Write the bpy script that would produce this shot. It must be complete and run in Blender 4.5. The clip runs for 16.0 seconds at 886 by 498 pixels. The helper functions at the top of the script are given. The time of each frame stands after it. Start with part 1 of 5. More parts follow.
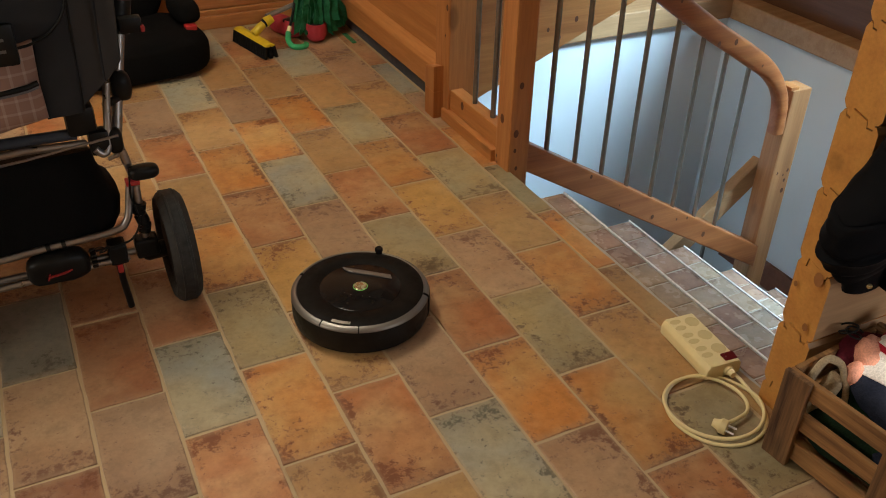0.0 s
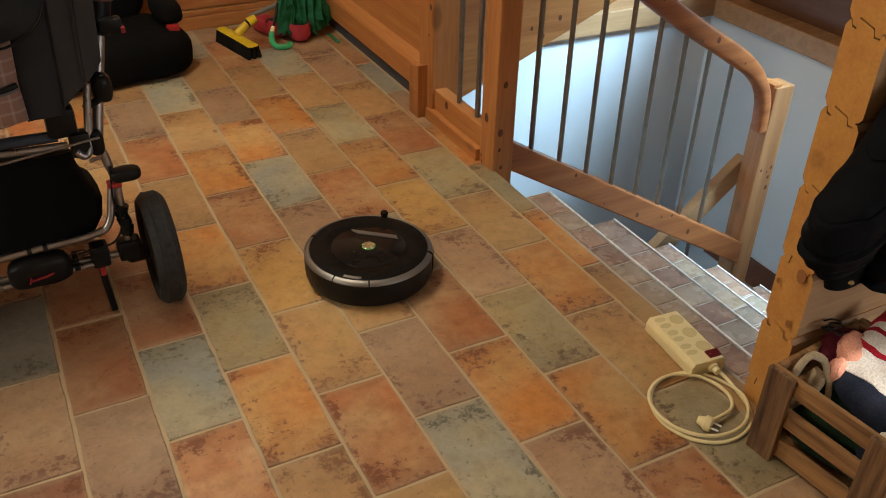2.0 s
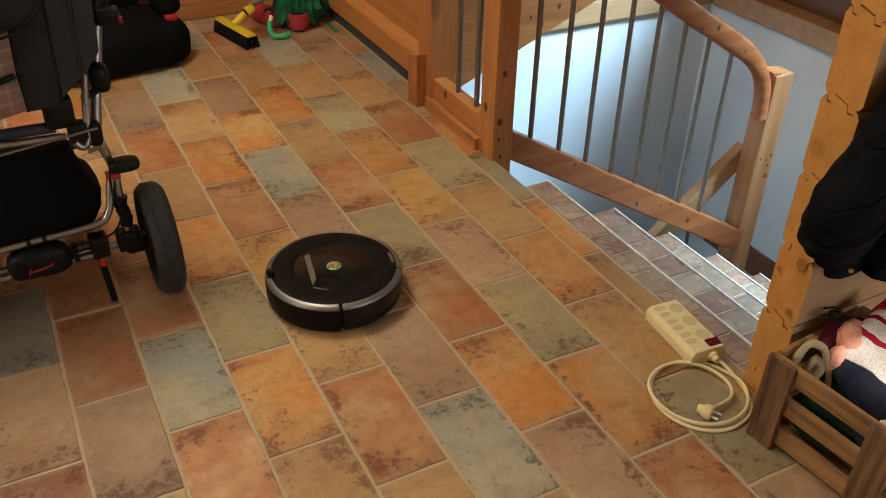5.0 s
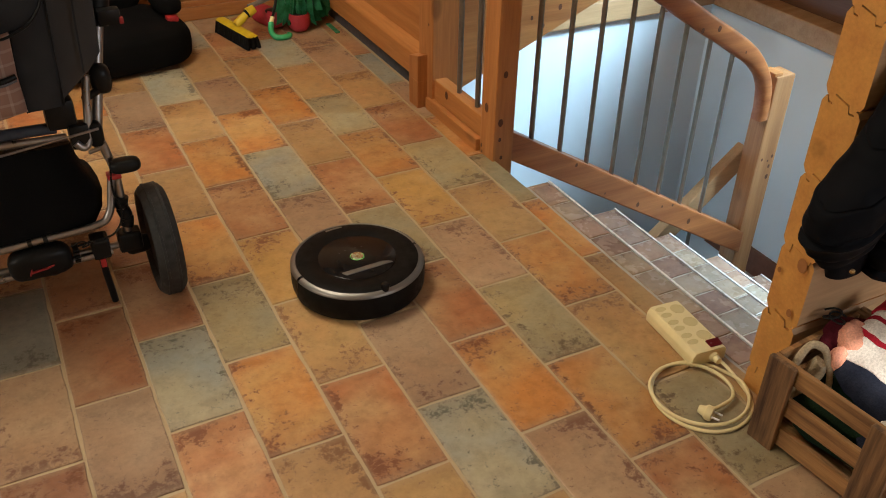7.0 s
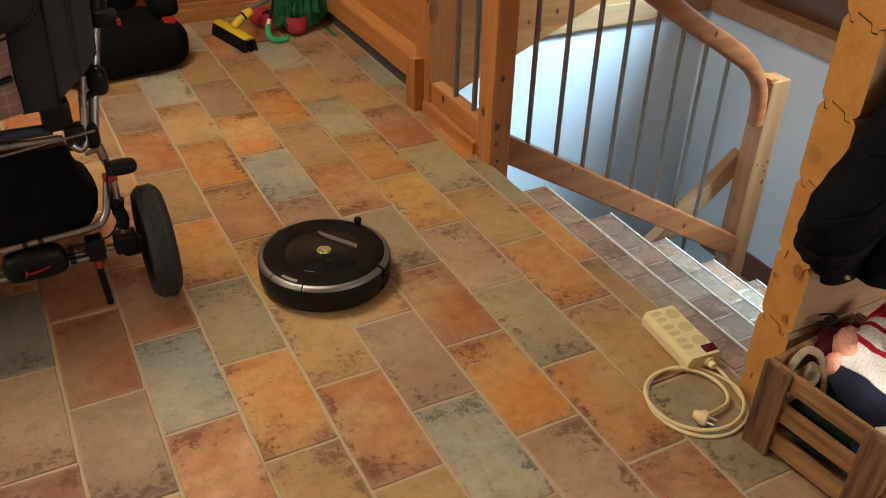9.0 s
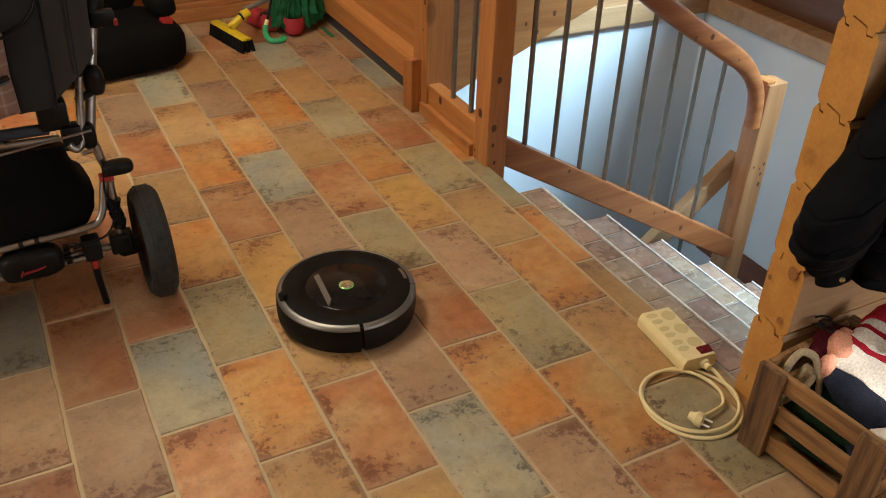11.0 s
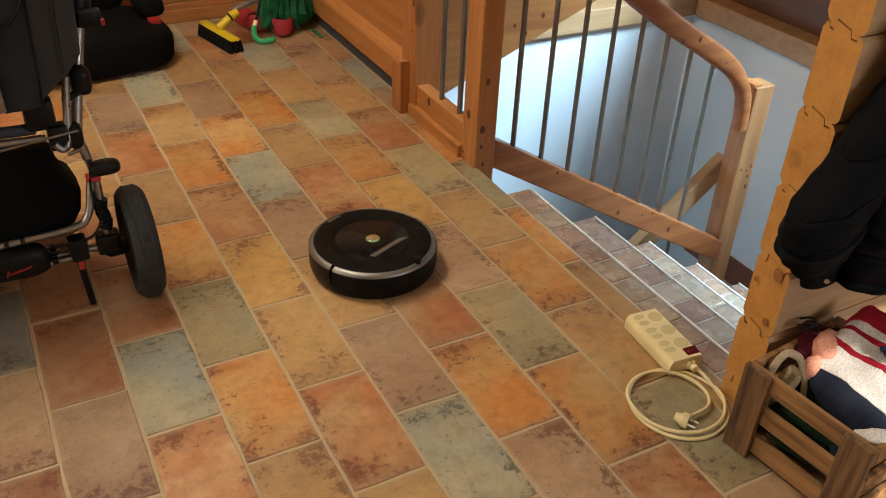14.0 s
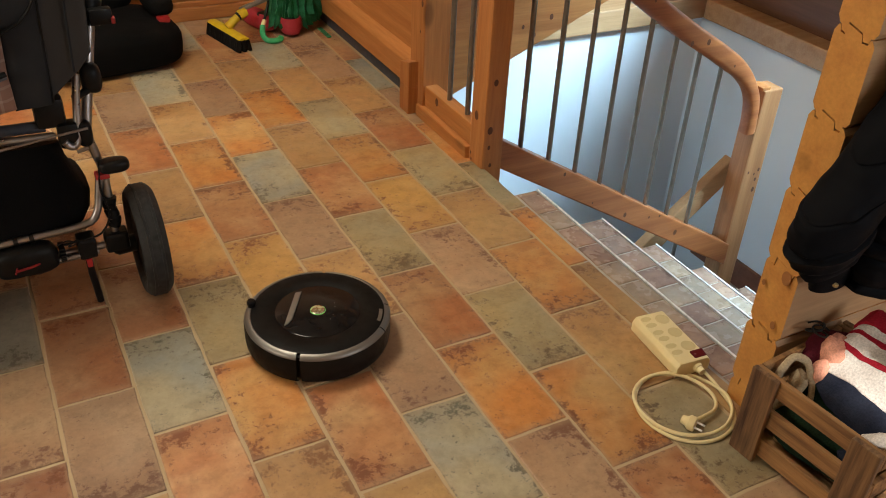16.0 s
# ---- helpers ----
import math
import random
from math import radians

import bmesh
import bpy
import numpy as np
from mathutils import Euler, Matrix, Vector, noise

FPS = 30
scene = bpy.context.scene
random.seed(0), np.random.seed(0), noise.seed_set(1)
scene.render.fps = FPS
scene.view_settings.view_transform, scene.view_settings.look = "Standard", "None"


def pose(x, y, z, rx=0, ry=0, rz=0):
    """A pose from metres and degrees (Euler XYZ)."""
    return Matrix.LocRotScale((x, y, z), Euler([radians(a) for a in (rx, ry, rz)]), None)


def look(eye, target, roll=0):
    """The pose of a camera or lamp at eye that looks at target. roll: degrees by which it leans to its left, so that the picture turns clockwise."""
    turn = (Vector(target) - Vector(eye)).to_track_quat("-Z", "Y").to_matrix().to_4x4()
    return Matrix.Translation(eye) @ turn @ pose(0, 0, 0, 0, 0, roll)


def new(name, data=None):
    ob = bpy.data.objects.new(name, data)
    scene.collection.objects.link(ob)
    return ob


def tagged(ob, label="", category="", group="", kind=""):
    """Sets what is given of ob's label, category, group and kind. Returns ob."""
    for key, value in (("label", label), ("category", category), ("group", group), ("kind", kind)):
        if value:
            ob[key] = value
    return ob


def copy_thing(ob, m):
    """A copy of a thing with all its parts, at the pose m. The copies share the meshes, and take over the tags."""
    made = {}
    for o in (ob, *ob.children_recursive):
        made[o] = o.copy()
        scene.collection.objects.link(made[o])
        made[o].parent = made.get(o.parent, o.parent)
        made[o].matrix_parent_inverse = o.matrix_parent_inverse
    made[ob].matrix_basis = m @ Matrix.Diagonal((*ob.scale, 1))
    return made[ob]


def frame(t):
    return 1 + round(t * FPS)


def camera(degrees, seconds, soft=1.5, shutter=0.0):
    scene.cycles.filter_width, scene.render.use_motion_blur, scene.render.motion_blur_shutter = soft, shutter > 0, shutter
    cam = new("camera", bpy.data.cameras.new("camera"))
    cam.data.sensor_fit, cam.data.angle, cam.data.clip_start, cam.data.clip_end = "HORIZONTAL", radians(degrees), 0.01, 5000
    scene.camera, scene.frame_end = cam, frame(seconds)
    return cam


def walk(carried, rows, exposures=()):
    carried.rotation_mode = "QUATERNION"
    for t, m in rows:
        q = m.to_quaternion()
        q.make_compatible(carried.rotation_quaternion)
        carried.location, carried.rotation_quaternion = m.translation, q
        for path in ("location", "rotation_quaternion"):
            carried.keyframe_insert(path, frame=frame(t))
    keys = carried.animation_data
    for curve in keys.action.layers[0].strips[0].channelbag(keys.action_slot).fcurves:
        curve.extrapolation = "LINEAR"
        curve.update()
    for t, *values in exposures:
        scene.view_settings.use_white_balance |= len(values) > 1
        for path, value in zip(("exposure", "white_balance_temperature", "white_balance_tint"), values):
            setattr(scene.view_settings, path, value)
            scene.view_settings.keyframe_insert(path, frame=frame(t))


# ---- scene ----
cam = camera(53.61, 16.0, 1.0)
PATH = [
    (0.0, look((0.0440, -1.6213, 1.3874), (0.8080, -0.1308, 0.2942), 1.480)),
    (0.5, look((0.0429, -1.6229, 1.3886), (0.8091, -0.1354, 0.2930), 1.344)),
    (1.0, look((0.0483, -1.6232, 1.3874), (0.8246, -0.1417, 0.2909), 1.286)),
    (1.5, look((0.0502, -1.6219, 1.3889), (0.8356, -0.1456, 0.2918), 1.432)),
    (2.0, look((0.0524, -1.6217, 1.3882), (0.8409, -0.1451, 0.2936), 1.517)),
    (2.5, look((0.0548, -1.6197, 1.3881), (0.8507, -0.1460, 0.2950), 1.429)),
    (3.0, look((0.0557, -1.6175, 1.3856), (0.8554, -0.1478, 0.2900), 1.396)),
    (3.5, look((0.0554, -1.6147, 1.3864), (0.8494, -0.1485, 0.2820), 1.229)),
    (4.0, look((0.0538, -1.6176, 1.3873), (0.8433, -0.1534, 0.2770), 1.262)),
    (6.5, look((0.0522, -1.6213, 1.3862), (0.8324, -0.1559, 0.2709), 1.292)),
    (7.0, look((0.0535, -1.6207, 1.3866), (0.8355, -0.1542, 0.2741), 1.289)),
    (7.5, look((0.0541, -1.6240, 1.3896), (0.8390, -0.1554, 0.2819), 1.266)),
    (8.0, look((0.0541, -1.6264, 1.3916), (0.8365, -0.1552, 0.2854), 1.194)),
    (8.5, look((0.0547, -1.6230, 1.3894), (0.8414, -0.1548, 0.2825), 1.486)),
    (9.0, look((0.0523, -1.6196, 1.3884), (0.8451, -0.1544, 0.2818), 1.790)),
    (11.5, look((0.0543, -1.6240, 1.3887), (0.8542, -0.1600, 0.2856), 2.113)),
    (12.0, look((0.0547, -1.6249, 1.3890), (0.8572, -0.1621, 0.2863), 2.165)),
    (12.5, look((0.0530, -1.6245, 1.3900), (0.8603, -0.1652, 0.2861), 2.294)),
    (13.0, look((0.0573, -1.6267, 1.3893), (0.8689, -0.1679, 0.2878), 2.479)),
    (13.5, look((0.0544, -1.6265, 1.3896), (0.8710, -0.1684, 0.2910), 2.713)),
    (14.0, look((0.0560, -1.6265, 1.3898), (0.8771, -0.1721, 0.2895), 2.662)),
    (14.5, look((0.0572, -1.6260, 1.3899), (0.8786, -0.1713, 0.2902), 2.580)),
    (15.0, look((0.0516, -1.6233, 1.3885), (0.8704, -0.1667, 0.2895), 2.790)),
    (15.5, look((0.0500, -1.6240, 1.3885), (0.8631, -0.1625, 0.2918), 2.942)),
    (16.0, look((0.0497, -1.6240, 1.3895), (0.8617, -0.1638, 0.2901), 2.950)),
]
walk(cam, PATH, [(0.0, 0.0), (1.5, 0.08), (3.5, 0.17), (7.0, 0.27), (9.0, 0.30), (12.5, 0.33), (16.0, 0.36)])

# ---- world and lights ----
world = bpy.data.worlds.new("world")
scene.world = world
world.use_nodes = True
wn = world.node_tree
sky = wn.nodes.new("ShaderNodeTexSky")
sky.sky_type = "NISHITA"
sky.sun_disc = False
sky.sun_elevation, sky.sun_rotation = radians(30), radians(180)
wn.nodes["Background"].inputs["Strength"].default_value = 0.08
wn.links.new(sky.outputs[0], wn.nodes["Background"].inputs["Color"])


def window_light(name, eye, target, width, height, power, colour):
    """An area lamp standing in for daylight through one of the openings."""
    data = bpy.data.lights.new(name, "AREA")
    data.shape, data.size, data.size_y = "RECTANGLE", width, height
    data.energy, data.color = power, colour
    ob = new(name, data)
    ob.matrix_world = look(eye, target)
    return ob


sun_data = bpy.data.lights.new("sun", "SUN")
sun_data.energy, sun_data.angle, sun_data.color = 5.0, radians(0.5), (1.0, 0.95, 0.86)
sun = new("sun", sun_data)
sun.matrix_world = look((2.0, -6.0, 3.46), (2.0, 0.0, 0.0))
window_light("skylight", (0.10, 0.78, 2.56), (0.15, 0.62, 0.0), 0.75, 0.75, 44, (1.0, 0.905, 0.73))
# west lamp is an added fill that evens out the floor, not a known window
window_light("fill_light_west", (-2.32, -0.45, 1.55), (0.4, -0.5, 0.1), 1.3, 1.0, 27, (1.0, 0.91, 0.74))
window_light("window_light_south", (2.2, -3.35, 1.31), (1.7, -1.0, 0.5), 1.4, 0.76, 24, (0.92, 0.96, 1.0))
window_light("window_light_east", (4.30, -0.40, 2.10), (2.4, 1.10, -0.30), 0.8, 0.9, 500, (0.56, 0.82, 1.0))

# ---- materials ----


def material(name, colour, rough=0.6, metal=0.0):
    m = bpy.data.materials.new(name)
    m.use_nodes = True
    b = m.node_tree.nodes["Principled BSDF"]
    b.inputs["Base Color"].default_value = (*colour, 1)
    b.inputs["Roughness"].default_value = rough
    b.inputs["Metallic"].default_value = metal
    return m


class Nodes:
    """Short ways to write a node tree."""

    def __init__(self, m):
        self.t = m.node_tree
        self.b = self.t.nodes["Principled BSDF"]

    def node(self, kind, **values):
        n = self.t.nodes.new(kind)
        for k, v in values.items():
            n.inputs[k.replace("_", " ")].default_value = v
        return n

    def link(self, a, b):
        self.t.links.new(a, b)

    def coords(self, scale=(1, 1, 1), random_shift=0.0):
        c = self.node("ShaderNodeTexCoord")
        mp = self.node("ShaderNodeMapping")
        mp.inputs["Scale"].default_value = scale
        self.link(c.outputs["Object"], mp.inputs["Vector"])
        if random_shift:
            info = self.node("ShaderNodeObjectInfo")
            mul = self.t.nodes.new("ShaderNodeMath")
            mul.operation = "MULTIPLY"
            mul.inputs[1].default_value = random_shift
            self.link(info.outputs["Random"], mul.inputs[0])
            self.link(mul.outputs[0], mp.inputs["Location"])
        return mp.outputs[0]

    def noise(self, vec, scale, detail=4.0, rough=0.55):
        n = self.node("ShaderNodeTexNoise", Scale=scale, Detail=detail, Roughness=rough)
        self.link(vec, n.inputs["Vector"])
        return n.outputs["Fac"]

    def ramp(self, fac, stops):
        r = self.t.nodes.new("ShaderNodeValToRGB")
        e = r.color_ramp.elements
        while len(e) < len(stops):
            e.new(0.5)
        for el, (p, c) in zip(e, stops):
            el.position = p
            el.color = (*c, 1) if not isinstance(c, (int, float)) else (c, c, c, 1)
        self.link(fac, r.inputs["Fac"])
        return r.outputs["Color"]

    def mix(self, fac, a, b, blend="MIX"):
        n = self.t.nodes.new("ShaderNodeMix")
        n.data_type, n.blend_type = "RGBA", blend
        for s, v in ((n.inputs["Factor"], fac), (n.inputs["A"], a), (n.inputs["B"], b)):
            if isinstance(v, (int, float)):
                s.default_value = v
            elif isinstance(v, tuple):
                s.default_value = (*v, 1)
            else:
                self.link(v, s)
        return n.outputs["Result"]

    def maths(self, op, a, b=None):
        n = self.t.nodes.new("ShaderNodeMath")
        n.operation = op
        for s, v in zip(n.inputs, (a, b)):
            if v is None:
                continue
            if isinstance(v, (int, float)):
                s.default_value = v
            else:
                self.link(v, s)
        return n.outputs[0]

    def bump(self, height, strength=0.3, distance=0.002):
        n = self.node("ShaderNodeBump", Strength=strength, Distance=distance)
        self.link(height, n.inputs["Height"])
        self.link(n.outputs[0], self.b.inputs["Normal"])

    def colour(self, c):
        self.link(c, self.b.inputs["Base Color"])

    def rough(self, c):
        self.link(c, self.b.inputs["Roughness"])


def tile_material(name, base, second, stain, half, wearing=0.0):
    """Glazed rustic floor tile: cloudy two-tone glaze, burnt end, pitted dark edges."""
    if not wearing:
        base, second, stain = ((r * 0.99, g * 0.98, b * 0.84) for r, g, b in (base, second, stain))
    m = material(name, base, 0.4)
    n = Nodes(m)
    v = n.coords(random_shift=37.0)
    sep = n.t.nodes.new("ShaderNodeSeparateXYZ")
    tc = n.node("ShaderNodeTexCoord")
    n.link(tc.outputs["Object"], sep.inputs[0])
    nx = n.maths("DIVIDE", sep.outputs[0], half[0])
    ny = n.maths("DIVIDE", sep.outputs[1], half[1])
    wob = n.maths("MULTIPLY", n.maths("SUBTRACT", n.noise(v, 11.0, 5.0, 0.62), 0.5), 1.7)
    # glaze: two tones in large soft clouds, one end of the tile paler
    drift = n.maths("ADD", n.noise(v, 6.0, 3.0, 0.5), n.maths("MULTIPLY", ny, 0.10))
    c = n.mix(n.ramp(drift, [(0.36, 0.0), (0.64, 1.0)]), base, second)
    pale = tuple(0.55 * a + 0.45 * b for a, b in zip(second, (0.66, 0.48, 0.28)))
    c = n.mix(n.ramp(n.noise(v, 9.0, 4.0, 0.55), [(0.54, 0.0), (0.76, 0.5)]), c, pale)
    c = n.mix(0.75, c, n.ramp(n.noise(v, 24.0, 6.0, 0.7), [(0.30, 0.66), (0.50, 0.98), (0.72, 1.14)]), "MULTIPLY")
    c = n.mix(0.35, c, n.ramp(n.noise(v, 70.0, 4.0, 0.7), [(0.3, 0.72), (0.7, 1.12)]), "MULTIPLY")
    # burnt end and smoky sides
    end = n.ramp(n.maths("ADD", ny, wob), [(0.35, 0.0), (1.05, 1.0)])
    foot = n.ramp(n.maths("SUBTRACT", wob, ny), [(0.70, 0.0), (1.15, 1.0)])
    side = n.ramp(n.maths("ADD", nx, wob), [(0.60, 0.0), (1.10, 1.0)])
    edge = n.ramp(n.maths("MAXIMUM", n.maths("ABSOLUTE", nx), n.maths("ABSOLUTE", ny)), [(0.88, 0.0), (1.0, 1.0)])
    burnt = tuple(0.5 * a + 0.5 * b for a, b in zip(base, stain))
    c = n.mix(n.maths("MULTIPLY", n.maths("MAXIMUM", end, n.maths("MULTIPLY", foot, 0.6)), 0.75), c, burnt)
    # worn-through spots, in clusters by the end and along one side
    near = n.maths("MAXIMUM", end, n.maths("MAXIMUM", n.maths("MULTIPLY", side, 0.9), n.maths("MULTIPLY", edge, 0.45)))
    patch = n.ramp(n.noise(v, 7.0, 2.0, 0.5), [(0.42, 0.0), (0.62, 1.0)])
    near = n.maths("MULTIPLY", near, n.maths("ADD", n.maths("MULTIPLY", patch, 0.65), 0.4))
    blot = n.noise(v, 55.0, 9.0, 0.76)
    wear = n.ramp(n.maths("ADD", blot, n.maths("MULTIPLY", near, 0.20)), [(0.585 + wearing, 0.0), (0.675 + wearing, 0.92)])
    pits = n.ramp(n.noise(v, 120.0, 2.0, 0.5), [(0.72, 0.0), (0.75, 0.6)])
    c = n.mix(n.maths("MAXIMUM", wear, pits), c, stain)
    c = n.mix(n.maths("MULTIPLY", edge, 0.30), c, (0.46, 0.33, 0.20))
    info = n.node("ShaderNodeObjectInfo")
    c = n.mix(1.0, c, n.ramp(info.outputs["Random"], [(0.0, (0.84, 0.84, 0.86)), (0.5, (1.0, 0.98, 0.95)), (1.0, (1.12, 1.10, 1.06))]), "MULTIPLY")
    n.colour(c)
    n.rough(n.ramp(n.noise(v, 18.0, 4.0), [(0.3, 0.18 if wearing else 0.28), (0.7, 0.34 if wearing else 0.48)]))
    h = n.maths("ADD", n.noise(v, 14.0, 5.0, 0.6), n.maths("MULTIPLY", wear, -0.3))
    n.bump(h, 0.45, 0.004)
    n.b.inputs["Specular IOR Level"].default_value = 0.6 if wearing else 0.34
    return m


def wood_material(name, light, dark, axis=0, rough=0.45, knots=0.5, shift=0.0, scale=1.0):
    """Varnished softwood with grain along one axis and a few knots."""
    m = material(name, light, rough)
    n = Nodes(m)
    s = [9.0 * scale] * 3
    s[axis] = 0.55 * scale
    v = n.coords(tuple(s), shift)
    grain = n.noise(v, 2.2, 6.0, 0.62)
    fibre = n.noise(v, 14.0, 4.0, 0.7)
    c = n.mix(n.ramp(grain, [(0.36, 0.0), (0.66, 1.0)]), light, dark)
    c = n.mix(0.5, c, n.ramp(fibre, [(0.3, 0.72), (0.7, 1.12)]), "MULTIPLY")
    ks = [1.0] * 3
    ks[axis] = 0.45
    kv = n.coords(tuple(ks), shift)
    vor = n.node("ShaderNodeTexVoronoi", Scale=4.6)
    n.link(kv, vor.inputs["Vector"])
    knot = n.ramp(vor.outputs["Distance"], [(0.07, 1.0), (0.12, 0.0)])
    c = n.mix(n.maths("MULTIPLY", knot, knots), c, tuple(x * 0.22 for x in dark))
    n.colour(c)
    n.bump(n.maths("ADD", fibre, grain), 0.15, 0.002)
    n.rough(n.ramp(grain, [(0.3, rough - 0.08), (0.7, rough + 0.12)]))
    return m


def plaster_material(name, colour):
    m = material(name, colour, 0.9)
    n = Nodes(m)
    v = n.coords()
    n.colour(n.mix(n.ramp(n.noise(v, 1.7, 4.0), [(0.3, 0.0), (0.7, 1.0)]), colour, tuple(x * 0.93 for x in colour)))
    n.bump(n.noise(v, 140.0, 3.0), 0.15, 0.001)
    return m


def cloth_material(name, colour, second, weave=420.0, fold=6.0, rough=0.95, relief=0.5):
    m = material(name, colour, rough)
    n = Nodes(m)
    v = n.coords()
    c = n.mix(n.ramp(n.noise(v, fold, 5.0), [(0.35, 0.0), (0.65, 1.0)]), colour, second)
    n.colour(n.mix(0.6, c, n.ramp(n.noise(v, weave, 2.0), [(0.3, 0.6), (0.7, 1.2)]), "MULTIPLY"))
    n.bump(n.maths("ADD", n.noise(v, weave, 2.0), n.maths("MULTIPLY", n.noise(v, 28.0, 4.0), 2.0)), relief, 0.003)
    n.b.inputs["Specular IOR Level"].default_value = 0.10
    return m


def worn_material(name, colour, rough=0.5, metal=0.0, spread=0.25):
    """Painted, plastic, rubber or metal surface with light scuffs."""
    m = material(name, colour, rough, metal)
    n = Nodes(m)
    v = n.coords()
    n.colour(n.mix(n.ramp(n.noise(v, 24.0, 5.0, 0.65), [(0.35, 0.0), (0.7, 1.0)]), colour, tuple(min(1, x * (1 + spread) + 0.004) for x in colour)))
    n.rough(n.ramp(n.noise(v, 60.0, 4.0), [(0.3, max(0.03, rough - 0.1)), (0.7, min(1, rough + 0.12))]))
    n.bump(n.noise(v, 300.0, 2.0), 0.05, 0.0005)
    return m


TW, TL = 0.17, 0.3354           # course width and tile pitch
HALF = (TW / 2 - 0.0036, TL / 2 - 0.0036)
STAIN = (0.17, 0.060, 0.030)
TILE = {
    "O": tile_material("tile_orange", (0.53, 0.215, 0.066), (0.50, 0.29, 0.13), STAIN, HALF),
    "R": tile_material("tile_red", (0.40, 0.155, 0.070), (0.46, 0.27, 0.15), STAIN, HALF),
    "Y": tile_material("tile_ochre", (0.45, 0.262, 0.095), (0.42, 0.245, 0.105), STAIN, HALF),
    "T": tile_material("tile_tan", (0.44, 0.275, 0.138), (0.42, 0.238, 0.115), (0.20, 0.095, 0.050), HALF),
    "P": tile_material("tile_mauve", (0.40, 0.265, 0.185), (0.36, 0.215, 0.14), (0.16, 0.075, 0.050), HALF),
    "B": tile_material("tile_blue_grey", (0.44, 0.375, 0.275), (0.300, 0.308, 0.305), (0.12, 0.11, 0.09), HALF),
    "G": tile_material("tile_green_grey", (0.40, 0.297, 0.165), (0.315, 0.275, 0.20), (0.13, 0.085, 0.048), HALF),
    "M": tile_material("tile_brown", (0.31, 0.135, 0.075), (0.30, 0.17, 0.11), STAIN, HALF),
    "S": tile_material("tile_stair", (0.37, 0.28, 0.20), (0.32, 0.27, 0.22), (0.14, 0.09, 0.07), (0.05, 0.05), 0.06),
    "V": tile_material("tile_stair_violet", (0.31, 0.195, 0.145), (0.31, 0.22, 0.17), (0.11, 0.055, 0.045), (0.05, 0.05), 0.06),
    "D": tile_material("tile_slate", (0.24, 0.225, 0.21), (0.20, 0.19, 0.18), (0.10, 0.085, 0.07), HALF),
}
GROUT = plaster_material("grout", (0.48, 0.36, 0.22))
STAIR_GROUT = plaster_material("stair_grout", (0.44, 0.40, 0.36))
PINE_X = wood_material("pine_along_x", (0.52, 0.23, 0.075), (0.38, 0.14, 0.042), 0)
PINE_Y = wood_material("pine_along_y", (0.55, 0.235, 0.070), (0.42, 0.16, 0.045), 1)
PINE_Z = wood_material("pine_along_z", (0.52, 0.22, 0.070), (0.38, 0.14, 0.042), 2)
RAILWOOD = wood_material("rail_wood", (0.43, 0.155, 0.052), (0.27, 0.080, 0.026), 0, 0.35)
PALE_Z = wood_material("pale_pine", (0.49, 0.245, 0.105), (0.38, 0.17, 0.07), 2)
PALE_X = wood_material("pale_pine_along_x", (0.42, 0.255, 0.13), (0.33, 0.185, 0.09), 0)
LOG = wood_material("log_wood", (0.56, 0.27, 0.068), (0.47, 0.205, 0.05), 0, 0.4, 0.3)
# paler copy of the log wood: daylight on the hall side put into the colour
LOGLIT = wood_material("log_wood_daylit", (0.42, 0.265, 0.14), (0.31, 0.175, 0.09), 0, 0.5, 0.3)
LOGKNOT = worn_material("log_knot", (0.24, 0.095, 0.028), 0.5)
CRATE = wood_material("crate_wood", (0.38, 0.195, 0.070), (0.095, 0.042, 0.017), 1, 0.8, 0.7, 9.0, 1.9)
CRATE_Z = wood_material("crate_wood_upright", (0.27, 0.145, 0.060), (0.050, 0.022, 0.011), 2, 0.8, 0.8, 9.0, 2.0)
WHITE = plaster_material("white_plaster", (0.70, 0.765, 0.82))
CREAM = plaster_material("cream_plaster", (0.66, 0.58, 0.46))
KNOT = worn_material("knot", (0.10, 0.032, 0.014), 0.5)
STEEL = worn_material("brushed_steel", (0.24, 0.22, 0.20), 0.45, 0.9)
NOSING = worn_material("nosing_aluminium", (0.84, 0.85, 0.86), 0.3, 0.15, 0.05)
SILVER = material("silver_paint", (0.21, 0.195, 0.175), 0.42, 0.8)
BLACK = worn_material("black_plastic", (0.0042, 0.0040, 0.0038), 0.42)
MATT = worn_material("dark_brown_plastic", (0.0040, 0.0034, 0.0030), 0.45)
MATT.node_tree.nodes["Principled BSDF"].inputs["Specular IOR Level"].default_value = 0.08
BLACK.node_tree.nodes["Principled BSDF"].inputs["Specular IOR Level"].default_value = 0.18
GLOSS = worn_material("glossy_black", (0.006, 0.005, 0.005), 0.12)
GLOSS.node_tree.nodes["Principled BSDF"].inputs["Specular IOR Level"].default_value = 0.16
RUBBER = worn_material("tyre_rubber", (0.0085, 0.0078, 0.0072), 0.75, 0.0, 0.8)
RED = worn_material("red_plastic", (0.30, 0.012, 0.012), 0.45)
DARKRED = worn_material("dark_red_plastic", (0.10, 0.006, 0.008), 0.2)
CREAMP = worn_material("cream_plastic", (0.74, 0.62, 0.33), 0.42, 0.0, 0.06)
# cream darkened for the sockets: the shade of their recesses is in the colour
SOCKET = worn_material("cream_plastic_shaded", (0.58, 0.46, 0.21), 0.5, 0.0, 0.06)
YELLOW = worn_material("yellow_plastic", (0.58, 0.42, 0.012), 0.5)
BRISTLE = cloth_material("bristle", (0.016, 0.014, 0.012), (0.008, 0.008, 0.008), 900.0)
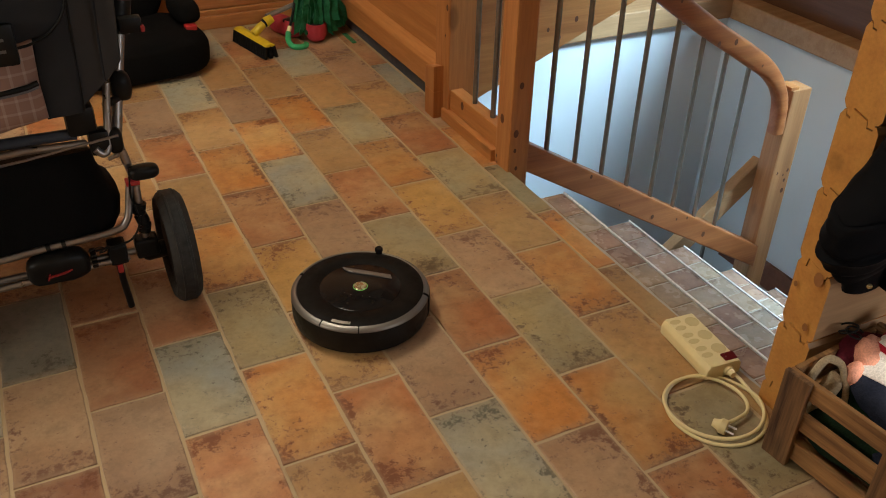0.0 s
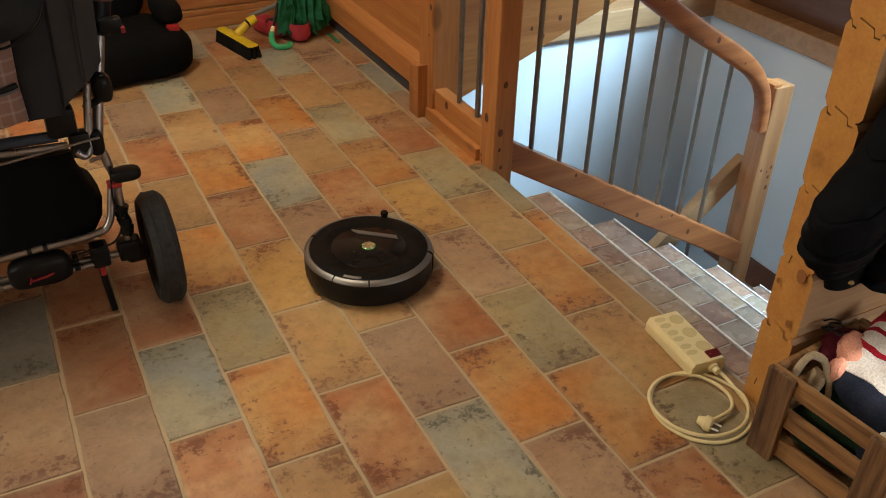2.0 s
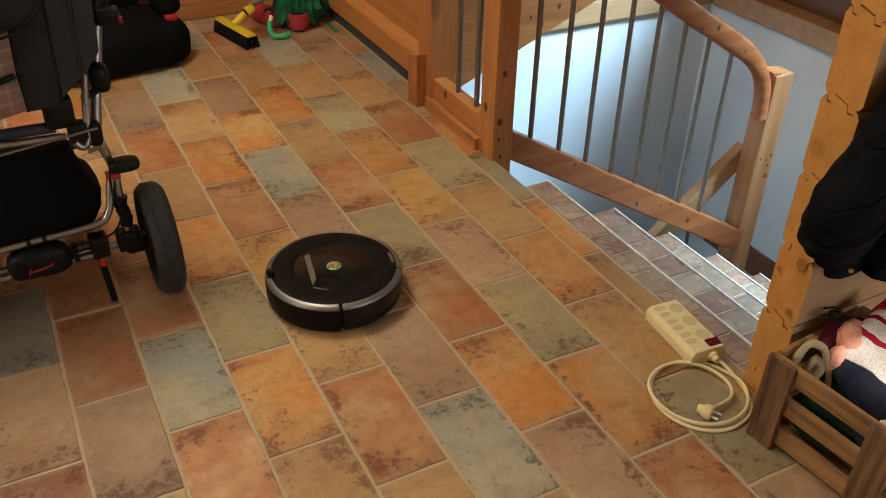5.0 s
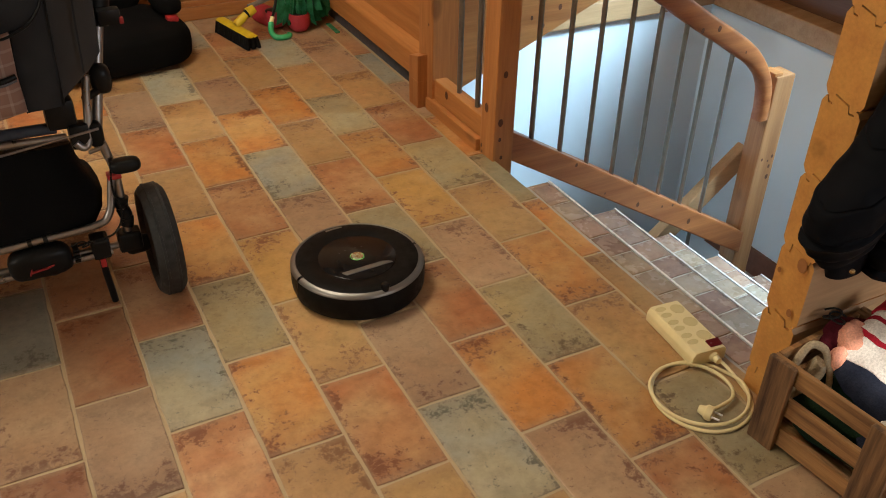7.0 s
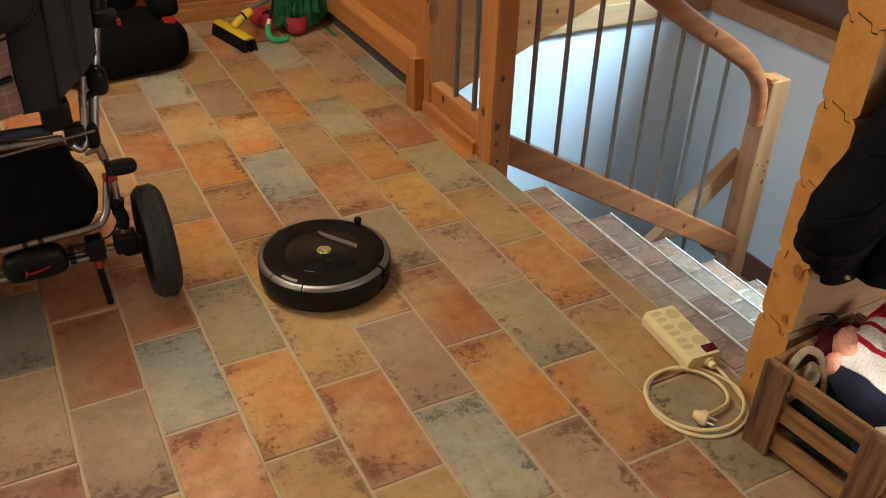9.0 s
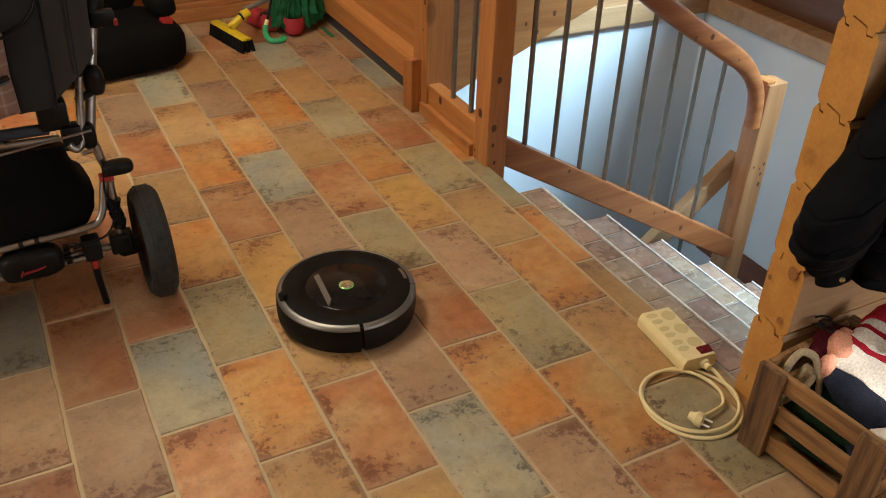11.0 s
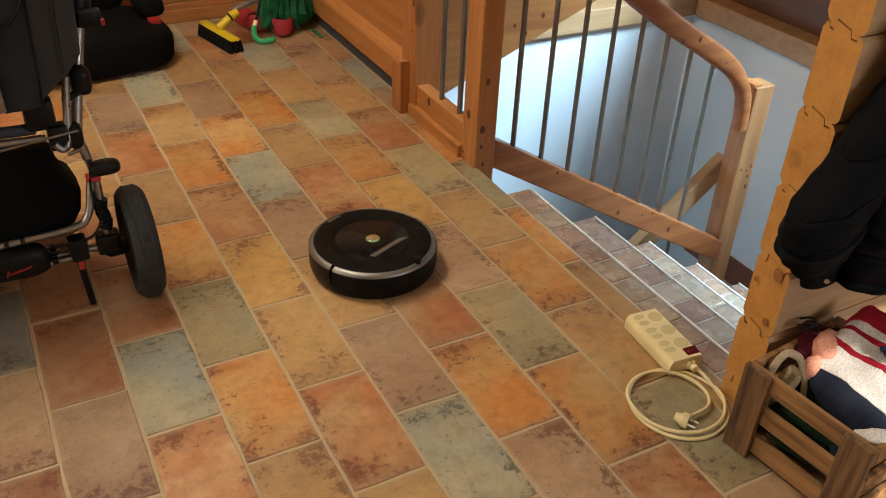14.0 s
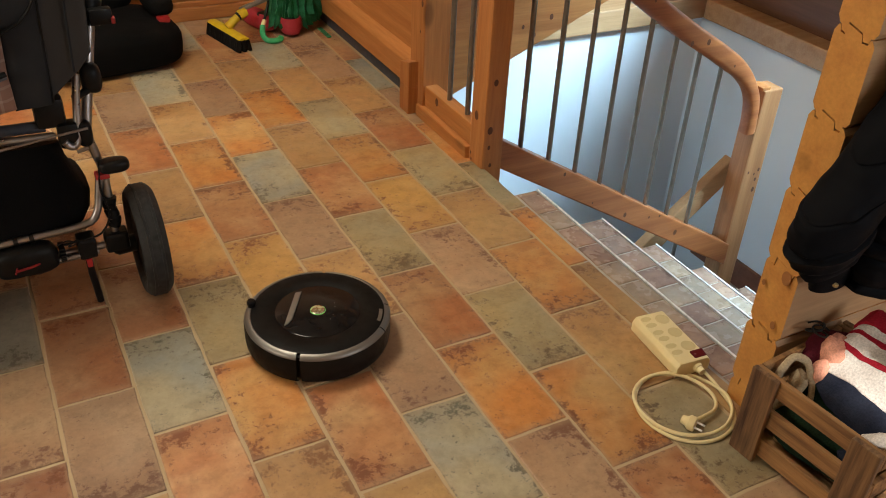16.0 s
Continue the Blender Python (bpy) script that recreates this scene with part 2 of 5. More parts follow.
GREEN = worn_material("green_plastic", (0.03, 0.33, 0.13), 0.35)
GREENCLOTH = cloth_material("green_nylon", (0.018, 0.13, 0.042), (0.05, 0.28, 0.13), 700.0, 22.0, 0.35)
CLOG = worn_material("red_foam", (0.34, 0.022, 0.035), 0.6)
SEAT = cloth_material("black_fabric", (0.0055, 0.005, 0.005), (0.003, 0.003, 0.003))
GREYCLOTH = cloth_material("grey_canvas", (0.064, 0.061, 0.060), (0.046, 0.044, 0.044), 900.0)
DARKCANVAS = cloth_material("dark_canvas", (0.030, 0.031, 0.034), (0.021, 0.022, 0.025), 900.0)
NAVY = cloth_material("black_nylon", (0.0022, 0.0024, 0.0034), (0.0048, 0.0051, 0.0070), 900.0, 9.0, 0.68, 0.12)
NAVY.node_tree.nodes["Principled BSDF"].inputs["Specular IOR Level"].default_value = 0.06
KNITWHITE = cloth_material("white_knit", (0.80, 0.76, 0.72), (0.72, 0.66, 0.62), 240.0, 20.0)
KNITRED = cloth_material("red_knit", (0.42, 0.018, 0.035), (0.30, 0.012, 0.025), 240.0, 20.0)
KNITNAVY = cloth_material("navy_knit", (0.030, 0.036, 0.060), (0.018, 0.022, 0.04), 240.0, 20.0)
KNITPINK = cloth_material("pink_knit", (0.68, 0.32, 0.22), (0.55, 0.24, 0.17), 240.0, 20.0)
KNITBEIGE = cloth_material("beige_knit", (0.48, 0.38, 0.25), (0.38, 0.29, 0.18), 240.0, 20.0)
KNITGREEN = cloth_material("dark_green_knit", (0.02, 0.045, 0.022), (0.012, 0.025, 0.014), 240.0, 20.0)
ALU = worn_material("dull_aluminium", (0.27, 0.25, 0.24), 0.36, 1.0)
BROWNED = worn_material("painted_eave", (0.16, 0.06, 0.035), 0.6)


def plaid_material():
    m = cloth_material("plaid_cloth", (0.30, 0.18, 0.14), (0.24, 0.14, 0.11), 700.0)
    n = Nodes(m)
    wv = []
    for d in ("X", "Z"):
        w = n.node("ShaderNodeTexWave", Scale=11.0, Distortion=0.0)
        w.bands_direction = d
        n.link(n.coords(), w.inputs["Vector"])
        wv.append(n.ramp(w.outputs["Fac"], [(0.86, 0.0), (0.93, 1.0)]))
    c = n.mix(n.maths("MULTIPLY", n.maths("ADD", wv[0], wv[1]), 0.4), (0.27, 0.165, 0.13), (0.42, 0.33, 0.28))
    n.colour(c)
    return m


PLAID = plaid_material()


def glow_material(name, colour, strength):
    m = worn_material(name, colour, 0.3, 0.6)
    m.node_tree.nodes["Principled BSDF"].inputs["Emission Color"].default_value = (*colour, 1)
    m.node_tree.nodes["Principled BSDF"].inputs["Emission Strength"].default_value = strength
    return m


BUTTON = worn_material("steel_button", (0.55, 0.58, 0.46), 0.25, 1.0)
GREENLED = glow_material("green_light", (0.20, 0.60, 0.12), 0.35)

# ---- mesh helpers ----


def part(name, bm, mat, parent=None, label="", smooth=False):
    me = bpy.data.meshes.new(name)
    bmesh.ops.recalc_face_normals(bm, faces=bm.faces)
    bm.to_mesh(me)
    bm.free()
    me.materials.append(mat)
    if smooth:
        me.shade_smooth()
        me.set_sharp_from_angle(angle=radians(40))
    ob = new(name, me)
    if parent is not None:
        ob.parent = parent
    if label:
        tagged(ob, label)
    return ob


def thing(name, m, label, category, group="", kind=""):
    ob = new(name)
    ob.empty_display_size = 0.05
    ob.matrix_world = m
    return tagged(ob, label, category, group, kind)


def box(bm, x0, x1, y0, y1, z0, z1, bevel=0.0, m=None):
    ret = bmesh.ops.create_cube(bm, size=1.0)
    vs = ret["verts"]
    bmesh.ops.scale(bm, vec=(x1 - x0, y1 - y0, z1 - z0), verts=vs)
    bmesh.ops.translate(bm, vec=((x0 + x1) / 2, (y0 + y1) / 2, (z0 + z1) / 2), verts=vs)
    if m is not None:
        bmesh.ops.transform(bm, matrix=m, verts=vs)
    if bevel:
        es = {e for v in vs for e in v.link_edges}
        bmesh.ops.bevel(bm, geom=list(es), offset=bevel, segments=2, affect="EDGES", profile=0.6)
    return bm


def boxes(*args, bevel=0.0):
    bm = bmesh.new()
    for a in args:
        box(bm, *a, bevel=bevel)
    return bm


def prism(bm, outline, axis, a, b, bevel=0.0):
    """A flat outline pushed along an axis (0, 1 or 2) from a to b. The outline's pairs are the other two axes in order."""
    def put(p, d):
        q = list(p)
        q.insert(axis, d)
        return bm.verts.new(q)
    va, vb = [put(p, a) for p in outline], [put(p, b) for p in outline]
    n = len(outline)
    fs = [bm.faces.new(va), bm.faces.new(list(reversed(vb)))]
    for i in range(n):
        fs.append(bm.faces.new((va[i], vb[i], vb[(i + 1) % n], va[(i + 1) % n])))
    bmesh.ops.recalc_face_normals(bm, faces=fs)
    if bevel:
        es = {e for f in fs for e in f.edges}
        bmesh.ops.bevel(bm, geom=list(es), offset=bevel, segments=2, affect="EDGES", profile=0.6)
    return bm


def loft(bm, rings, closed=True, caps=True):
    """Joins rings of the same number of points."""
    vr = [[bm.verts.new(p) for p in r] for r in rings]
    n = len(vr[0])
    for a, b in zip(vr, vr[1:]):
        for i in range(n if closed else n - 1):
            j = (i + 1) % n
            bm.faces.new((a[i], a[j], b[j], b[i]))
    if caps and closed:
        bm.faces.new(list(reversed(vr[0])))
        bm.faces.new(vr[-1])
    return bm


def smooth_path(pts, steps=6):
    """A rounded line through the points."""
    p = [Vector(a) for a in pts]
    p = [p[0] * 2 - p[1]] + p + [p[-1] * 2 - p[-2]]
    out = []
    for i in range(1, len(p) - 2):
        for k in range(steps):
            t = k / steps
            a, b, c, d = p[i - 1], p[i], p[i + 1], p[i + 2]
            out.append(0.5 * (2 * b + (c - a) * t + (2 * a - 5 * b + 4 * c - d) * t * t + (3 * b - a - 3 * c + d) * t ** 3))
    out.append(p[-2])
    return out


def tube(bm, pts, r, seg=12, flat=1.0):
    """A round bar along points; r is one radius or one for each point."""
    pts = [Vector(a) for a in pts]
    rings = []
    up = Vector((0, 0, 1))
    for i, p in enumerate(pts):
        d = (pts[min(i + 1, len(pts) - 1)] - pts[max(i - 1, 0)]).normalized()
        s = d.cross(up)
        if s.length < 0.15:
            s = d.cross(Vector((0, 1, 0)))
        s.normalize()
        u = s.cross(d).normalized()
        rr = r[i] if isinstance(r, (list, tuple)) else r
        rings.append([p + s * rr * math.cos(a) + u * rr * flat * math.sin(a) for a in (2 * math.pi * k / seg for k in range(seg))])
    return loft(bm, rings)


def lathe(bm, profile, seg=64, centre=(0, 0, 0), a0=0.0, a1=360.0):
    """Turns a profile of (radius, height) about z."""
    full = a1 - a0 >= 359.9
    n = seg if full else seg + 1
    rings = [[(centre[0] + r * math.cos(t), centre[1] + r * math.sin(t), centre[2] + z) for t in (radians(a0 + (a1 - a0) * k / seg) for k in range(n))] for r, z in profile]
    return loft(bm, rings, closed=full, caps=full)


def blob(bm, centre, size, seg=28, rings=18, power=2.6, wrinkle=0.0, freq=9.0, seed=0.0, m=None):
    """A soft cushion-like body with creases."""
    vr = []
    def sp(v):
        return math.copysign(abs(v) ** (2 / power), v)
    rows = []
    for i in range(1, rings):
        ph = math.pi * i / rings
        row = []
        for k in range(seg):
            th = 2 * math.pi * k / seg
            p = Vector((sp(math.sin(ph)) * sp(math.cos(th)) * size[0], sp(math.sin(ph)) * sp(math.sin(th)) * size[1], sp(math.cos(ph)) * size[2]))
            if wrinkle:
                q = p * freq + Vector((seed, seed * 2, 0))
                p += p.normalized() * wrinkle * (noise.noise(q) + 0.6 * noise.noise(q * 2.3))
            p = p + Vector(centre)
            row.append(m @ p if m is not None else p)
        rows.append(row)
    return loft(bm, rows)


# ---- large structure ----
floor = tagged(new("floor"), "floor of rustic terracotta tiles laid in running bond", "floor", kind="structure")
part("screed", boxes((-2.3, 1.4169, -3.3, 2.5, -0.30, -0.0035), (1.4169, 1.47, 1.05, 2.45, -0.30, -0.0035), (1.4169, 3.27, -3.3, -0.6, -0.30, -0.0035)), GROUT, floor)

# tile colours course by course, from the far end to the near end
COURSES = {
    -1: "TRPOTRDPMPTPTR", 0: "PTORTPMMPTORTO", 1: "TTOTTMMBRRTPRT", 2: "RTTPRTOGOTPRTO", 3: "TPBTORYTRTPOTR",
    4: "RBTPOBPTPBTROT", 5: "PRTOTRGROPTTOR", 6: "TRBTGOYPGORTPT", 7: "PPPTRGTOTGPRTO",
}
OTHER = ["OTRPBTGROYPTRO", "TRGPOTRBPTOYRP", "RPTOGTRPOTBRTO"]


def tile_mesh(w, l, name, mat, seed=0):
    """One hand-made tile: wavering outline, softened arris."""
    rnd = random.Random(seed)
    nw, nl = max(2, round(w / 0.045)), max(2, round(l / 0.045))
    line = [(-0.5 + i / nw, -0.5) for i in range(nw)] + [(0.5, -0.5 + i / nl) for i in range(nl)]
    line += [(-x, -y) for x, y in line]
    line = [(x * w + rnd.uniform(-0.0016, 0.0012) * (1 if x > 0 else -1), y * l + rnd.uniform(-0.0016, 0.0012) * (1 if y > 0 else -1)) for x, y in line]
    bm = bmesh.new()
    rings = [[(x * (1 - d / w * 2), y * (1 - d / l * 2), z) for x, y in line] for d, z in ((0.0, -0.012), (0.0, -0.0030), (0.0010, -0.0007), (0.0028, 0.0))]
    loft(bm, rings)
    me = bpy.data.meshes.new(name)
    bmesh.ops.recalc_face_normals(bm, faces=bm.faces)
    bm.to_mesh(me)
    bm.free()
    me.materials.append(mat)
    me.shade_smooth()
    me.set_sharp_from_angle(angle=radians(20))
    return me


TILE_MESH = {k: [tile_mesh(2 * HALF[0], 2 * HALF[1], "tile", m, q) for q in range(4)] for k, m in TILE.items() if k not in "SV"}


def lay_floor():
    rnd = random.Random(4)
    for i in range(-13, 8):
        row = COURSES.get(i) or OTHER[i % 3]
        for n in range(14):
            k = n - 8
            j = k + 0.5 + (0.5 if i % 2 else 0.0)
            y = -j * TL
            if y > 2.33 + TL / 2 or y < -1.9:
                continue
            ob = new("tile", TILE_MESH[row[n]][rnd.randrange(4)])
            ob.parent = floor
            ob.matrix_world = pose((i + 0.5) * TW, y, 0.0005 * rnd.random(), rnd.uniform(-0.15, 0.15), rnd.uniform(-0.2, 0.2), rnd.uniform(-0.35, 0.35) + (180 if rnd.random() < 0.5 else 0))


def wall_with_hole(name, label, x0, x1, y0, y1, z0, z1, hole, mat, axis):
    """A straight wall; hole = (from, to, bottom, top) along its length."""
    a, b, c, d = hole
    bm = bmesh.new()
    if axis == 1:
        box(bm, x0, x1, y0, a, z0, z1)
        box(bm, x0, x1, b, y1, z0, z1)
        box(bm, x0, x1, a, b, z0, c)
        box(bm, x0, x1, a, b, d, z1)
    else:
        box(bm, x0, a, y0, y1, z0, z1)
        box(bm, b, x1, y0, y1, z0, z1)
        box(bm, a, b, y0, y1, z0, c)
        box(bm, a, b, y0, y1, d, z1)
    return tagged(part(name, bm, mat), label, "wall", kind="structure")


# unseen walls: west opening added for the fill lamp, south one sized for the sun patch
wall_with_hole("wall_west", "plain cream wall, unseen, with an opening for light", -2.45, -2.2, -3.4, 2.6, -0.3, 2.5, (-1.1, 0.2, 1.0, 2.1), CREAM, 1)
wall_with_hole("wall_south", "plain cream wall, unseen, with an opening for light", -2.2, 3.5, -3.5, -3.25, -2.6, 2.5, (1.42, 2.9, 0.9, 1.81), CREAM, 0)
north = tagged(new("wall_north"), "orange pine board wall above a moulded skirting", "wall", kind="structure")
part("backing", boxes((-2.2, 3.5, 2.42, 2.6, -0.3, 2.5)), PINE_X, north)
for k in range(13):
    z = 0.085 + k * 0.18
    part("board", boxes((-2.2, 1.62, 2.402, 2.42, z + 0.002, z + 0.178), bevel=0.004), PINE_X, north)
wall_east = part("wall_east", boxes((3.27, 3.5, -3.4, 2.5, -2.6, -0.004)), WHITE)
tagged(wall_east, "white plastered stairwell wall", "wall", kind="structure")
DARKWOOD = wood_material("dark_stained_wood", (0.12, 0.052, 0.026), (0.08, 0.034, 0.018), 1)
# unseen openings, stepped so the lamp reaches the treads but hardly the floor
upper = part("wall_east_upper", boxes((3.34, 3.5, -3.4, -0.55, 0.1, 2.5), (3.34, 3.5, 1.45, 2.5, 0.1, 2.5), (3.34, 3.5, -0.55, 1.45, 2.1, 2.5), (3.34, 3.5, -0.55, 1.45, 0.1, 0.44),
                                      (3.34, 3.5, 0.20, 1.45, 0.44, 0.74), (3.34, 3.5, -0.55, 0.20, 1.22, 2.1)), DARKWOOD)
tagged(upper, "brown wooden wall above the stairwell with two window openings", "wall", kind="structure")
well_north = part("wall_stairwell_north", boxes((1.5, 3.27, 1.6, 1.75, -2.6, -0.004)), WHITE)
tagged(well_north, "white plastered wall of the stairwell", "wall", kind="structure")
tagged(part("wall_stairwell_west", boxes((1.36, 1.4165, -0.6, 1.6, -2.6, -0.301)), WHITE), "white wall under the upper floor", "wall", kind="structure")
lower = part("floor_lower", boxes((1.3, 3.5, -3.4, 2.5, -2.75, -2.6)), CREAM)
tagged(lower, "pale floor of the lower storey", "floor", kind="structure")
ceiling = part("ceiling", boxes((-2.45, -0.28, -3.5, 2.6, 2.5, 2.6), (0.48, 3.5, -3.5, 2.6, 2.5, 2.6), (-0.28, 0.48, -3.5, 0.40, 2.5, 2.6), (-0.28, 0.48, 1.16, 2.6, 2.5, 2.6)), CREAM)
tagged(ceiling, "plain pale plastered ceiling with a skylight opening", "ceiling", kind="structure")


def trim(name, bm, mat, label):
    return tagged(part(name, bm, mat), label, "trim", kind="structure")


bm = bmesh.new()
box(bm, -2.2, 1.45, 2.372, 2.402, 0.0, 0.06, bevel=0.006)
box(bm, -2.2, 1.45, 2.384, 2.402, 0.06, 0.085, bevel=0.006)
trim("baseboard", bm, PINE_X, "orange pine skirting board with a moulded top")
trim("beam_north", boxes((1.53, 3.36, 1.56, 1.76, 0.0, 0.105), bevel=0.008), PALE_X, "pale wooden beam along the top of the stairwell wall")
trim("beam_east", boxes((3.235, 3.4, -3.2, 1.558, 0.0, 0.0985), bevel=0.008), PALE_X, "pale wooden beam edging the stairwell")

# half wall beside the stairwell: board panel over a gap, its shade painted as a dark strip
half = tagged(new("wall_half"), "low orange pine panel wall with a rail over a dark gap", "wall", kind="structure")
part("panel", boxes((1.47, 1.52, 1.10, 2.40, 0.0, 1.0)), PINE_Y, half)
bm = bmesh.new()
prism(bm, [(1.428, 0.066), (1.428, 0.152), (1.436, 0.165), (1.47, 0.185), (1.47, 0.066)], 1, 1.1605, 2.37, 0.004)
part("rail", bm, PINE_Y, half)
part("shadow_strip", boxes((1.455, 1.47, 1.16, 2.38, 0.0, 0.062)), worn_material("gap_shade", (0.060, 0.063, 0.076), 0.6), half)

# ---- stairs ----
RISE, NOSES = 0.18, (1.525, 1.815, 2.095, 2.375, 2.655)


def make_stairs():
    st = thing("staircase", pose(0, 0, 0), "tiled staircase with bright metal nosings going down", "stairs", kind="structure")
    ya, yb = -0.60, 0.41
    back = 1.437
    meshes = {}
    letters = "VSVSVSVVS"
    rnd = random.Random(9)
    for n, x in enumerate(NOSES):
        z = -RISE * n
        bm = bmesh.new()
        box(bm, back - 0.02, x - 0.012, ya, yb, z - RISE - 0.06, z - 0.0035)
        part("tread", bm, STAIR_GROUT, st)
        # nosing profile: an angle with a rounded front
        bm = bmesh.new()
        prism(bm, [(x - 0.009, z - 0.003), (x - 0.009, z + 0.001), (x - 0.004, z + 0.002), (x, z - 0.003), (x, z - 0.028), (x - 0.004, z - 0.028), (x - 0.004, z - 0.004)], 1, ya, yb)
        part("nosing", bm, NOSING, st, "bright aluminium stair nosing")
        front, column = x - 0.010, 0
        while front - back > 0.02 and column < 3:
            rear = max(back, front - (0.088 if n == 0 else 0.098))
            y, y1 = yb, yb - (0.135 if n == 0 else 0.108)
            while y - ya > 0.02:
                k = letters[rnd.randrange(len(letters))]
                ob = new("stair_tile", tile_mesh(front - rear - 0.005, y - y1 - 0.005, "stair_tile", TILE[k], rnd.randrange(999)))
                ob.parent = st
                ob.matrix_world = pose((front + rear) / 2, (y + y1) / 2, z)
                y, y1 = y1, max(ya, y1 - 0.1025)
            front = rear
            column += 1
        back = x
    bm = bmesh.new()
    box(bm, 2.665, 3.27, ya, 1.0, -1.33, -1.25)
    part("landing", bm, STAIR_GROUT, st)
    part("landing_skirting", boxes((3.25, 3.268, ya, 1.3, -1.25, -1.11)), BROWNED, st)
    return st


make_stairs()


def lay_edge():
    """The narrow cut course along the stairwell and the pieces beside the half wall."""
    rnd = random.Random(2)
    letters = "PRRBPOGOTTYOGT"
    for n in range(14):
        k = n - 8
        y0, y1 = -(k + 1.0) * TL, -k * TL
        y1 = min(y1, 2.37)
        if y1 - y0 < 0.04:
            continue
        wide = 0.085 if y0 > 1.0 else 0.165 if y0 < -0.68 else 0.072
        me = tile_mesh(wide - 0.007, y1 - y0 - 0.007, "edge_tile", TILE[letters[n]], n)
        ob = new("edge_tile", me)
        ob.parent = floor
        ob.matrix_world = pose(1.362 + wide / 2, (y0 + y1) / 2, 0.0003)


def knot(centre, normal, size, parent, mat=None):
    """A dark oval knot lying 1 mm proud of a face."""
    w = Vector((0, 0, 1))
    u = w.cross(Vector(normal)).normalized()
    c = Vector(centre)
    bm = bmesh.new()
    vs = [c + Vector(normal) * 0.0012 + u * size * 0.7 * math.cos(a) + w * size * math.sin(a) for a in (2 * math.pi * k / 14 for k in range(14))]
    bm.faces.new([bm.verts.new(v) for v in vs])
    return part("knot", bm, mat or KNOT, parent)


# ---- railings ----
def make_guard():
    """Guard along the well between pilaster and corner post."""
    g = thing("guard_railing", pose(0, 0, 0), "orange pine guard railing with steel balusters", "railing")
    side = part("pilaster", boxes((1.415, 1.53, 1.045, 1.155, 0.0, 1.05), bevel=0.004), PINE_Z, g)
    knot((1.415, 1.075, 0.319), (-1, 0, 0), 0.006, side)
    knot((1.415, 1.065, 0.422), (-1, 0, 0), 0.012, side)
    bm = bmesh.new()
    box(bm, 1.376, 1.415, 1.085, 1.160, 0.0, 0.105, bevel=0.003)
    prism(bm, [(1.085, 0.105), (1.160, 0.105), (1.160, 0.185), (1.085, 0.205)], 0, 1.376, 1.415, 0.003)
    part("plinth_block", bm, PINE_Z, g)
    low = part("bottom_rail", boxes((1.425, 1.475, 0.69, 1.05, 0.045, 0.122), bevel=0.005), PINE_Y, g)
    knot((1.425, 0.949, 0.098), (-1, 0, 0), 0.016, low)
    part("lower_board", boxes((1.402, 1.44, 0.69, 1.075, 0.0, 0.045), bevel=0.004), PINE_Y, g)
    part("top_rail", boxes((1.42, 1.48, 0.69, 1.05, 0.92, 1.0), bevel=0.012), PINE_Y, g)
    for y in (0.905, 0.775):
        bm = bmesh.new()
        tube(bm, [(1.452, y, 0.115), (1.452, y, 0.925)], 0.0095, 14)
        part("baluster", bm, STEEL, g, smooth=True)
    post = part("corner_post", boxes((1.4172, 1.495, 0.60, 0.69, -0.30, 1.12), bevel=0.006), PINE_Z, g)
    for c, s in (((1.4172, 0.653, 0.176), 0.017), ((1.4172, 0.675, 0.03), 0.007), ((1.4172, 0.67, 0.008), 0.006)):
        knot(c, (-1, 0, 0), s, post)
    for c, s in (((1.440, 0.60, 0.139), 0.014), ((1.440, 0.60, 0.077), 0.008), ((1.449, 0.60, 0.01), 0.008), ((1.450, 0.60, -0.03), 0.008), ((1.449, 0.60, 0.305), 0.012)):
        knot(c, (0, -1, 0), s, post)
    return g


make_guard()


def sloped(bm, x0, x1, z0, slope, h, y0, y1, bevel=0.006):
    """A board going down towards +x: z0 is its top at x0, h its upright height."""
    prism(bm, [(x0, z0 - h), (x0, z0), (x1, z0 - slope * (x1 - x0)), (x1, z0 - slope * (x1 - x0) - h)], 1, y0, y1, bevel)


